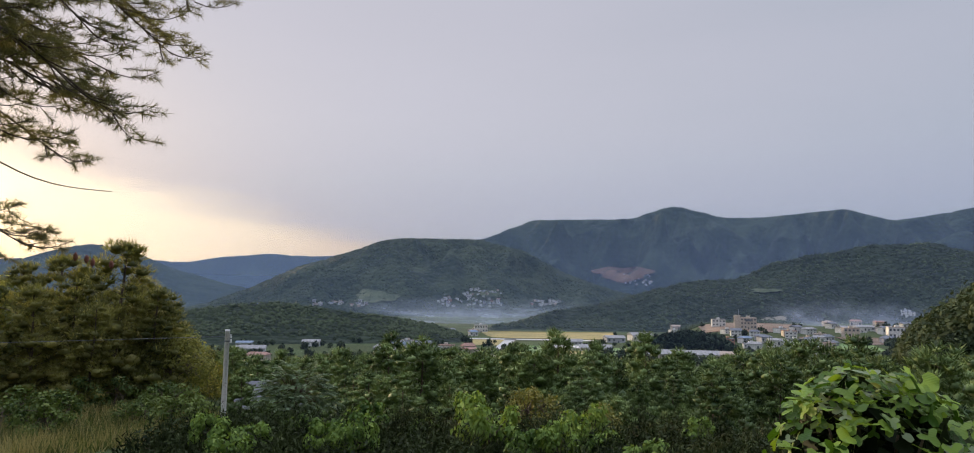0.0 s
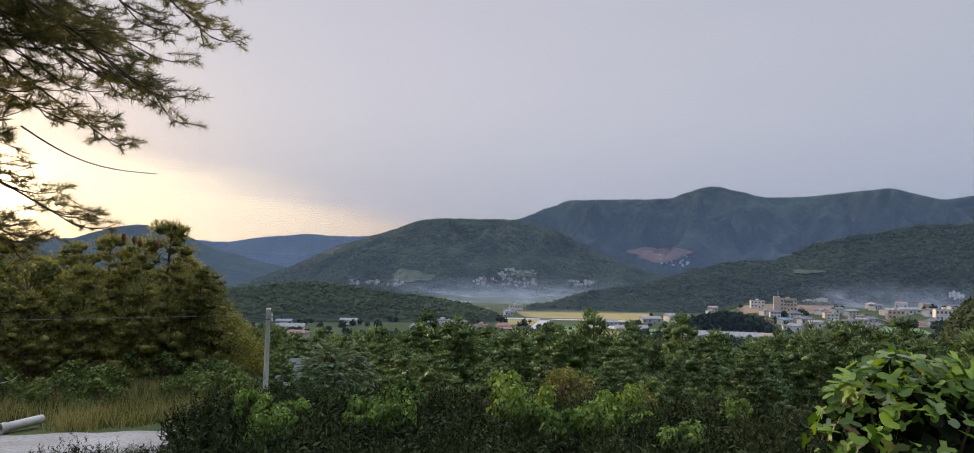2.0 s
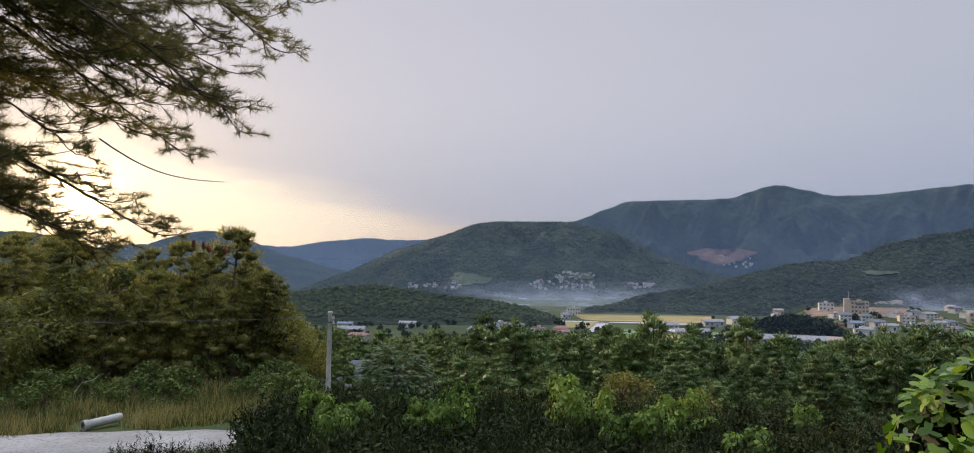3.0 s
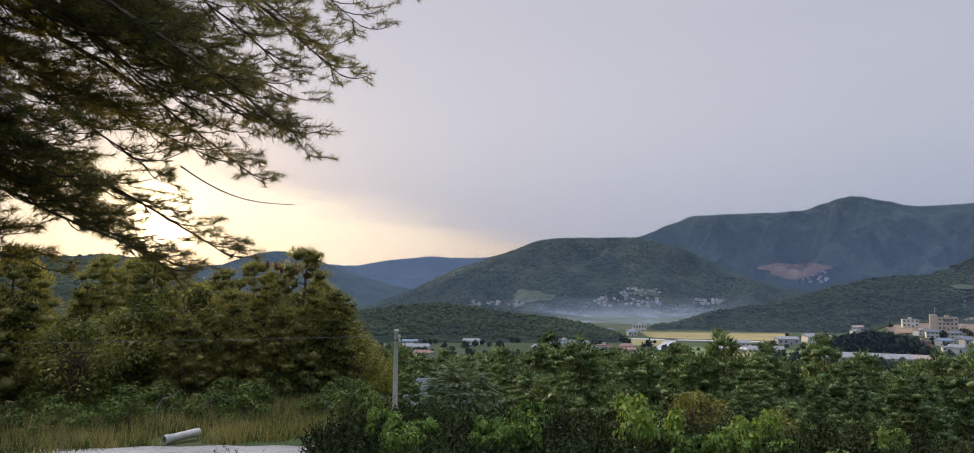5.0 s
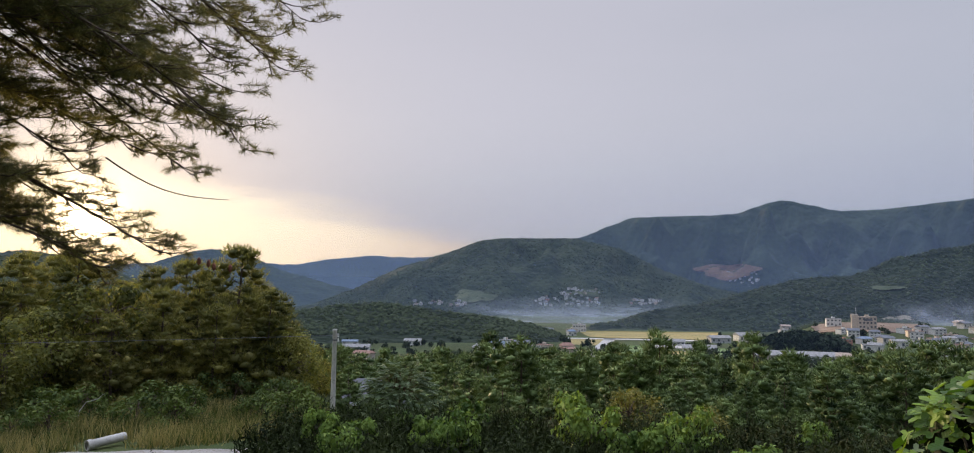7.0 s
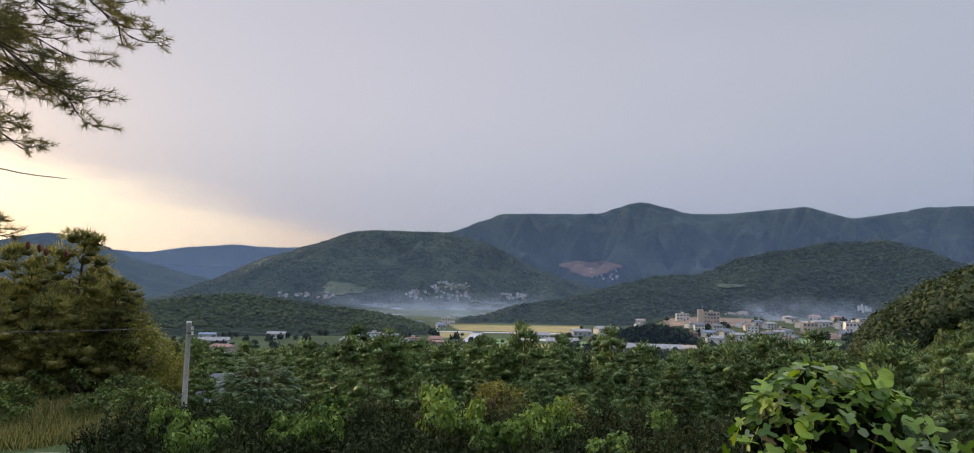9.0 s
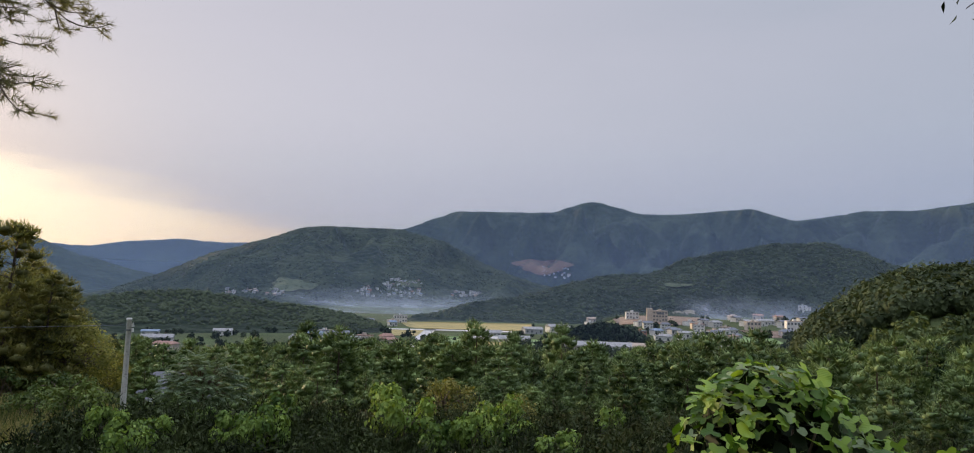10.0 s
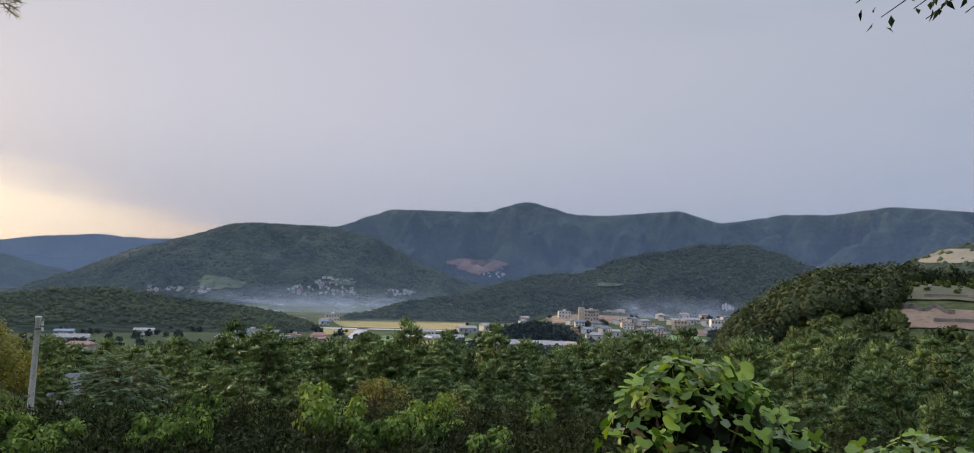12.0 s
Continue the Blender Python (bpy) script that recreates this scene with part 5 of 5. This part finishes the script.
def grass(name, spots, lo, hi, material, label, seed, per=26, width=0.014):
    rng = np.random.default_rng(seed)
    p = np.array([(x, y, float(z)) for (x, y), z in zip(spots, land(np.array([s[0] for s in spots]), np.array([s[1] for s in spots])))])
    p = np.repeat(p, per, 0)
    n = len(p)
    p[:, :2] += rng.normal(size=(n, 2)) * 0.16
    d = np.column_stack([rng.normal(size=(n, 2)) * 0.32, np.ones(n)])
    v, f = blades(p - [[0, 0, 0.03]], d, rng.uniform(lo, hi, n), np.full(n, width), rng)
    return tagged(part(name, np_mesh(name, v, f), material), label, "grass", kind="stuff")


rng = np.random.default_rng(61)
def tufts(az, d, count, seed):
    """Uneven spots for grass, thick in some places and thin in others."""
    rng = np.random.default_rng(seed)
    out = []
    while len(out) < count:
        q, r = rng.uniform(*az), rng.uniform(*d)
        x, y, _ = polar(q, r)
        if vnoise(x / 1.1, y / 1.1, seed) + 0.35 * rng.normal() > 0.42 and not (-38.8 < q < -34.9 and r < 19.0):
            out.append((x, y))
    return out


M_GREEN_GRASS = foliage("green_grass", (0.030, 0.050, 0.014), (0.13, 0.16, 0.05), (0.2, 0.2, 0.07), 0.3, patch=0.9)
grass("grass", tufts((-58, -20), (17.9, 25), 1500, 62), 0.12, 0.62, M_GRASS, "tall dry yellow-green grass by the track", 62, 20, 0.022)
grass("weeds", tufts((-58, -20), (17.9, 25), 1100, 65), 0.10, 0.50, M_GREEN_GRASS, "green weeds in the dry grass", 65, 20, 0.034)
grass("grass", tufts((-62, -22), (9, 14.6), 600, 63), 0.08, 0.35, M_GRASS, "rough dry grass below the track", 63, 20, 0.016)
grass("weeds", tufts((-62, -22), (9, 14.8), 500, 66), 0.08, 0.30, M_GREEN_GRASS, "low green weeds below the track", 66, 20, 0.022)
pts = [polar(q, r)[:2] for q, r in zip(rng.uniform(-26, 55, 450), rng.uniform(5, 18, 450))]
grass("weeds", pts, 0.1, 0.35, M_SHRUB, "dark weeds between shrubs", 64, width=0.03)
WEEDS = [broad_tree(500 + k, 0.9, 0.5, 700, 0.09, M_BROAD, "leafy green weed bush by the track", "weed bushes", name="bush", category="bush", clumps=18, low=0.05) for k in range(2)]
spots = [polar(q, r)[:2] for q, r in zip(rng.uniform(-54, -21, 30), rng.uniform(22.2, 25.5, 30))] + [polar(q, r)[:2] for q, r in ((-40.5, 20.5), (-44, 20.8), (-36.5, 21.4), (-33.4, 21.2), (-31.6, 22), (-30.4, 21), (-27.6, 21.6), (-26, 20.6), (-24.4, 20), (-38.5, 22), (-47, 21.5), (-42, 22.5), (-23, 19), (-29, 19.8))]
spots += [polar(q, r)[:2] for q, r in zip(rng.uniform(-50, -23, 26), rng.uniform(19.4, 22.8, 26)) if not (-39.5 < q < -34 and r < 20.2)]
stand(WEEDS, spots, rng, 0.45, 1.35)

# scrub and scattered trees on the lower eastern slope
SCRUB = [broad_tree(520 + k, 3.0, 1.8, 700, 0.34, M_BROAD, "leafy green scrub tree on the slope", "scrub on the slope", clumps=26, low=0.05) for k in range(3)]
spots = scatter(70, (28, 56), (76, 165), 3.6, rng)
stand(SCRUB, spots, rng, 0.7, 1.35)
FARPINES = [copy_thing(PINES[k], Matrix.Identity(4)) for k in range(3)]
spots = scatter(26, (24, 44), (76, 105), 3.0, rng)
stand(FARPINES, spots, rng, 1.0, 1.3)


# ---- the old pine that hangs into the view ----


def old_pine():
    rng = np.random.default_rng(9)
    tree = tagged(new("pine_tree"), "large old pine with long drooping needled branches", "pine tree")
    bx, by, _ = polar(-67, 7.6)
    g = float(land(bx, by))
    base = np.array([bx, by, g])
    tree.location = base
    zs = np.linspace(-0.3, 12.5, 14)
    stem = np.column_stack([0.15 * np.sin(zs * 0.5), 0.12 * np.cos(zs * 0.6), zs])
    v, f = tube(stem, np.linspace(0.24, 0.06, 14), 14)
    part("trunk", np_mesh("trunk", v, f, True), M_BARK, tree)
    tips = [(-17.6, 24.6, 9.6, 7.5), (-22.4, 19.3, 9.9, 7.0), (-25.2, 12.8, 7.3, 6.2), (-30, 16.0, 8.6, 6.6), (-32.5, 11.0, 8.2, 5.6), (-30.5, 3.2, 8.6, 4.9), (-35.4, 3.0, 7.8, 4.3), (-41, 8.0, 7.2, 4.8), (-45, 4.6, 8.0, 3.9),
            (-27.5, 21.5, 8.6, 7.4), (-37, 15.5, 7.6, 6.0), (-43, 12.0, 7.2, 5.4), (-34, 20.0, 9.2, 7.0), (-23, 28.0, 9.2, 8.2), (-38, 24.0, 8.2, 7.6), (-40.5, 20, 9.5, 6.8), (-46, 10, 9.4, 5.0), (-28.6, 9.4, 9.6, 5.6), (-47, 23, 8.8, 7.2), (-20.5, 22, 9.3, 7.6), (-26, 16, 9.0, 6.6), (-31, 24, 8.2, 7.8), (-42, 15.5, 9.0, 6.2), (-36, 12.5, 9.2, 5.8), (-44, 7.0, 7.4, 4.6), (-48, 14, 8.0, 5.6), (-34, 1.6, 8.8, 4.4), (-27.5, 13.6, 8.0, 6.4), (-45.5, 19.5, 8.4, 6.8), (-38.5, 18.5, 8.0, 6.6), (-46, 11, 7.6, 5.2), (-34.5, 17.5, 8.4, 6.6),
            (-29, 14.5, 8.2, 6.0), (-33, 14.0, 7.4, 5.8), (-39.5, 13.5, 8.4, 5.8), (-36.5, 9.6, 7.8, 5.2), (-42.5, 9.8, 8.4, 5.2), (-40.2, 5.8, 8.2, 4.4), (-46.5, 3.4, 7.6, 3.6), (-43.6, 2.4, 8.0, 3.4), (-31.5, 18.5, 7.6, 6.6), (-36, 21.5, 7.8, 7.0), (-27.0, 18.2, 7.8, 6.8), (-22.0, 18.0, 8.8, 7.2)]
    for az, el, d, start in tips:
        tip = np.array(polar(az - 3.7, d, 45 + math.tan(radians(el)) * d)) - base
        root = np.array([np.interp(start, zs, stem[:, 0]), np.interp(start, zs, stem[:, 1]), start])
        way = tip - root
        ln = np.linalg.norm(way)
        u = np.linspace(0, 1, 12)[:, None]
        bow = np.array([0, 0, 1.0]) * ln * rng.uniform(0.02, 0.07) * np.sin(u * np.pi)
        axis = root + way * u + bow + np.cumsum(rng.normal(size=(12, 3)) * 0.05, 0) * np.sin(u * np.pi)
        pieces = [tube(axis, np.linspace(0.009 * ln, 0.005, 12), 7)]
        side0 = unit(np.cross(way, [0, 0, 1.0]))
        P, D, w5 = [], [], np.linspace(0, 1, 5)[:, None]
        n_sub = int(ln * 7.2)
        for k in range(n_sub):
            s = 0.15 + 0.85 * (k + rng.uniform()) / n_sub
            i = min(int(s * 11), 10)
            p0 = axis[i] + (axis[i + 1] - axis[i]) * (s * 11 - i)
            sgn = 1 if k % 2 else -1
            out = unit(unit(way) * rng.uniform(0.7, 1.1) + side0 * sgn * rng.uniform(0.2, 0.9) + np.array([0, 0, 1.0]) * rng.normal() * 0.16)
            sl = rng.uniform(0.5, 1.1) * (1.15 - 0.7 * s) + 0.14
            tw = p0 + out * sl * w5 + np.array([0, 0, 0.22]) * sl * w5**2 - np.array([0, 0, 0.10]) * sl * np.sin(w5 * np.pi)
            pieces.append(tube(tw, np.linspace(0.009, 0.003, 5), 4))
            shoots = [(tw[0], tw[-1], 0.3)]
            across = unit(np.cross(out, [0, 0, 1.0]))
            for q in range(max(3, int(sl / 0.13))):
                r = 0.2 + 0.75 * rng.uniform()
                j = min(int(r * 4), 3)
                c = tw[j] + (tw[j + 1] - tw[j]) * (r * 4 - j)
                o2 = unit(out * 0.7 + across * rng.uniform(0.3, 1.1) * (1 if q % 2 else -1) + np.array([0, 0, 1.0]) * (rng.normal() * 0.3 + 0.15))
                e = rng.uniform(0.07, 0.24)
                pieces.append(tube([c, c + o2 * e * 0.5, c + o2 * e], [0.0035, 0.003, 0.002], 3))
                shoots.append((c, c + o2 * e, 0.1))
            # needles stand along every shoot and point forwards
            for c0, c1, bare in shoots:
                m = int(26 + 130 * np.linalg.norm(c1 - c0))
                f0 = rng.uniform(bare, 1.0, (m, 1)) ** 0.8
                P.append(c0 + (c1 - c0) * f0)
                D.append(np.repeat(unit(c1 - c0)[None], m, 0))
        P, D = np.concatenate(P), np.concatenate(D)
        # needles left out round the line from the viewpoint to the low sun
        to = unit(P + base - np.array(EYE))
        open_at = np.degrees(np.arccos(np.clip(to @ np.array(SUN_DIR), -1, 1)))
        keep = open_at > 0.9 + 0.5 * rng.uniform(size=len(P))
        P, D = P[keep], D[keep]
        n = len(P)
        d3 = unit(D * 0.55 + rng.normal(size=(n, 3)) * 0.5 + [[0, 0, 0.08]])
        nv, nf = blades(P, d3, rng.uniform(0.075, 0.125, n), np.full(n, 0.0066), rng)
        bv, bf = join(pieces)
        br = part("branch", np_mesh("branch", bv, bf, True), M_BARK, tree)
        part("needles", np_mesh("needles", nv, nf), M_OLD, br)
    # bare twig and dry cones
    a, b = np.array(polar(-38, 8.2, 45 + 8.2 * math.tan(radians(10.0)))) - base, np.array(polar(-29.2, 8.5, 45 + 8.5 * math.tan(radians(7.45)))) - base
    u = np.linspace(0, 1, 10)[:, None]
    v, f = tube(a + (b - a) * u - np.array([0, 0, 0.16]) * np.sin(u * np.pi) * (1 - u * 0.3), np.linspace(0.010, 0.004, 10), 5)
    part("bare_twig", np_mesh("bare_twig", v, f, True), M_BARK, tree)
    for az, el in ((-30.5, 2.75), (-30.1, 2.5), (-28.9, 2.4), (-31.2, 2.9)):
        c = np.array(polar(az, 8.6, 45 + 8.6 * math.tan(radians(el)))) - base
        zz = np.linspace(0, -0.10, 7)
        v, f = tube(np.column_stack([0 * zz, 0 * zz, zz]) + c, [0.004, 0.016, 0.024, 0.022, 0.026, 0.014, 0.003], 8)
        part("dry_cone", np_mesh("dry_cone", v, f, True), M_CONE, tree, "dry reddish hanging cone")


M_OLD = foliage("long_needles", (0.074, 0.078, 0.044), (0.170, 0.160, 0.088), (0.22, 0.19, 0.10), 0.5, 0.6, 0.8)
M_CONE = surface("dry_cone_scales", (0.16, 0.05, 0.035), (0.24, 0.09, 0.06), 20, 0.8, 0.4, 90, 0.01)
old_pine()


# ---- broad-leaved vine mound close by, and overhanging twigs ----


def lobed_leaf(seed, lobes):
    """A cupped leaf about one unit wide, with or without side lobes."""
    rng = np.random.default_rng(seed)
    n = 18
    pts = []
    for k in range(n):
        th = k / n * 2 * math.pi
        r = 0.5 * (1 + 0.10 * math.cos(th) - 0.12 * math.cos(2 * th))
        if lobes:
            r *= 0.76 + 0.36 * math.cos(3 * th)
        r *= 1 + 0.05 * rng.normal()
        if abs(th - math.pi) < 0.4:
            r *= 0.62
        x, y = r * math.cos(th), r * math.sin(th) * 1.05
        pts.append((x + 0.4, y, 0.16 * abs(y) - 0.22 * (x * x) + 0.02 * rng.normal()))
    v = [(0.4, 0, -0.02), (0.0, 0, 0.0)] + pts
    f = [(0, 2 + k, 2 + (k + 1) % n) for k in range(n)]
    # stalk
    sv = [(0.02, 0.012, 0), (0.02, -0.012, 0), (-0.5, 0.0, -0.25)]
    o = len(v)
    return np_mesh("leaf", v + sv, f + [(o, o + 1, o + 2)], True)


def leaf_surface(name, a, b, c):
    m = bpy.data.materials.new(name)
    m.use_nodes = True
    g = Graph(m.node_tree)
    co = g.node("ShaderNodeTexCoord").outputs["Object"]
    rnd = g.node("ShaderNodeObjectInfo").outputs["Random"]
    n = g.noise(co, 6.0, 5.0, 0.6)
    sep = g.node("ShaderNodeSeparateXYZ")
    g.put(sep.inputs[0], co)
    wave = g.math("SINE", g.math("MULTIPLY", g.math("ADD", g.math("ABSOLUTE", sep.outputs[1]), g.math("MULTIPLY", sep.outputs[0], -0.8)), 42.0))
    vein = g.span(wave, 0.9, 1.0)
    col = g.mix(g.span(rnd, 0.1, 0.75), a, b)
    col = g.mix(g.span(rnd, 0.84, 0.88), col, c)
    col = g.mix(g.math("MULTIPLY", vein, 0.10), col, g.mix(1.0, col, (1.5, 1.4, 1.3), "MULTIPLY"))
    col = g.mix(g.span(n, 0.55, 0.8, 0.0, 0.4), col, g.mix(1.0, col, (0.7, 0.75, 0.6), "MULTIPLY"))
    p = g.node("ShaderNodeBsdfPrincipled")
    g.put(p.inputs["Base Color"], col)
    p.inputs["Specular IOR Level"].default_value = 0.25
    g.put(p.inputs["Roughness"], g.span(n, 0.3, 0.7, 0.38, 0.6))
    b2 = g.node("ShaderNodeBump")
    b2.inputs["Strength"].default_value, b2.inputs["Distance"].default_value = 0.15, 0.006
    g.put(b2.inputs["Height"], wave)
    g.put(p.inputs["Normal"], b2.outputs[0])
    tr = g.node("ShaderNodeBsdfTranslucent")
    g.put(tr.inputs[0], g.mix(1.0, col, (1.3, 1.25, 0.5), "MULTIPLY"))
    mx = g.node("ShaderNodeMixShader")
    mx.inputs[0].default_value = 0.35
    g.put(mx.inputs[1], p.outputs[0])
    g.put(mx.inputs[2], tr.outputs[0])
    out = g.node("ShaderNodeOutputMaterial")
    g.put(out.inputs[0], mx.outputs[0])
    return m


M_BIGLEAF = leaf_surface("broad_vine_leaf", (0.035, 0.085, 0.010), (0.180, 0.280, 0.038), (0.18, 0.23, 0.12))


def vine_mound(az, d, top, rx, ry, rz, count, label, seed, size=(0.042, 0.078)):
    rng = np.random.default_rng(seed)
    x, y, _ = polar(az, d)
    g = float(land(x, y))
    vine = tagged(new("broadleaf_vine"), label, "vine")
    vine.location = (x, y, g)
    c = np.array([0, 0, top - rz - g])
    stems = []
    for k in range(9):
        a = rng.uniform(0, 6.28)
        stems.append(tube([(0.1 * math.cos(a), 0.1 * math.sin(a), -0.05), (0.2 * rx * math.cos(a), 0.2 * ry * math.sin(a), c[2] * 0.8), (rx * 0.7 * math.cos(a), ry * 0.7 * math.sin(a), c[2] + rz * 0.4)], [0.012, 0.009, 0.004], 6))
    v, f = join(stems)
    part("stem", np_mesh("stem", v, f, True), M_BARK, vine)
    # inner leaves: shade inside the mound is put into their near-black colour
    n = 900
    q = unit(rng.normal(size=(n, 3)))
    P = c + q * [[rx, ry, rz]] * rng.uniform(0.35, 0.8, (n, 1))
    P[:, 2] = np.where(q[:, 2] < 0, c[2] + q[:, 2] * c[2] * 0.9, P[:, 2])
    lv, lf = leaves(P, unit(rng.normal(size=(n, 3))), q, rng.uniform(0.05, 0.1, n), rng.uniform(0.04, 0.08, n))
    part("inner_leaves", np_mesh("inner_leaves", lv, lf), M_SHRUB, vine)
    for k in range(count):
        q = unit(rng.normal(size=3))
        q[2] = q[2] if q[2] > -0.5 else -q[2]
        rr = rng.uniform(0.72, 1.12)
        p = c + q * np.array([rx, ry, rz]) * rr
        if q[2] < 0:
            p[2] = c[2] + q[2] * min(rz * 2.2, c[2])
        nrm = Vector(unit(q * 0.7 + np.array([0, -0.15, 0.75]) + rng.normal(size=3) * 0.5))
        down = Vector(unit(np.array([q[0], q[1], -0.8]) + rng.normal(size=3) * 0.5))
        xa = (down - nrm * down.dot(nrm)).normalized()
        ya = nrm.cross(xa)
        s = rng.uniform(*size) * (1.0 if rng.uniform() < 0.8 else 0.55)
        m = Matrix((xa, ya, nrm)).transposed().to_4x4()
        ob = part("leaf", LEAVES[int(rng.integers(0, 5))], None, vine)
        ob.matrix_basis = Matrix.Translation(Vector(p) - xa * s * 0.4) @ m @ Matrix.Scale(s, 4)
    return vine


LEAVES = [lobed_leaf(k, k != 2) for k in range(5)]
for me in LEAVES:
    me.materials.append(M_BIGLEAF)
vine_mound(28.9, 2.78, 44.76, 0.31, 0.30, 0.30, 480, "mound of large bright green vine leaves", 3)
vine_mound(34.0, 2.95, 44.56, 0.20, 0.24, 0.18, 110, "sprawl of broad green vine leaves", 4, (0.05, 0.085))
vine_mound(44.5, 4.3, 44.33, 0.62, 0.4, 0.3, 230, "low sprawl of bright green vine leaves", 5, (0.06, 0.10))
vine_mound(39.0, 4.1, 44.24, 0.22, 0.3, 0.25, 50, "low sprawl of bright green vine leaves", 6, (0.055, 0.09))


def overhanging_tree():
    """A tree outside the view whose leafy twigs hang in at the top."""
    rng = np.random.default_rng(14)
    tree = tagged(new("broadleaf_tree"), "tree with small dark drooping leaves overhead", "tree")
    bx, by, _ = polar(78, 4.6)
    g = float(land(bx, by))
    base = np.array([bx, by, g])
    tree.location = base
    v, f = tube([(0, 0, -0.2), (0.05, 0, 1.5), (-0.05, 0.05, 3.0), (0, 0, 4.6)], [0.11, 0.09, 0.07, 0.04], 10)
    part("trunk", np_mesh("trunk", v, f, True), M_BARK, tree)
    for az, el, d in ((40.6, 21.0, 4.0), (42.2, 19.8, 4.0), (44.2, 20.0, 3.9), (44.9, 19.2, 3.8), (47.2, 19.2, 3.9), (50, 19.3, 4), (41.6, 21.4, 4.2), (45.9, 20.6, 4.1)):
        tip = np.array(polar(az, d, 45 + math.tan(radians(el)) * d)) - base
        root = np.array([0, 0, 3.6])
        u = np.linspace(0, 1, 9)[:, None]
        ax = root + (tip - root) * u + np.array([0, 0, 0.55]) * np.sin(u * np.pi)
        v, f = tube(ax, np.linspace(0.02, 0.0025, 9), 5)
        br = part("branch", np_mesh("branch", v, f, True), M_BARK, tree)
        n = 26
        s = rng.uniform(0.72, 1.0, n)
        P = np.stack([np.interp(s, u[:, 0], ax[:, k]) for k in range(3)], 1) + rng.normal(size=(n, 3)) * 0.05
        d3 = np.column_stack([rng.normal(size=(n, 2)) * 0.5, -np.ones(n)])
        lv, lf = leaves(P, d3, rng.normal(size=(n, 3)), rng.uniform(0.04, 0.07, n), rng.uniform(0.02, 0.032, n))
        part("leaves", np_mesh("leaves", lv, lf), M_SHRUB, br)


overhanging_tree()


def dead_branch():
    ob = tagged(new("dead_branch"), "bare arching grey branch among weeds", "branch")
    x, y, _ = polar(-38.6, 22.0)
    ob.location = (x, y, float(land(x, y)))
    v, f = tube([(0, 0, -0.05), (0.03, 0, 0.35), (0.2, 0.05, 0.62), (0.5, 0.1, 0.7), (0.7, 0.1, 0.86)], [0.02, 0.018, 0.015, 0.011, 0.006], 6)
    part("limb", np_mesh("limb", v, f, True), M_CONCRETE, ob)


dead_branch()
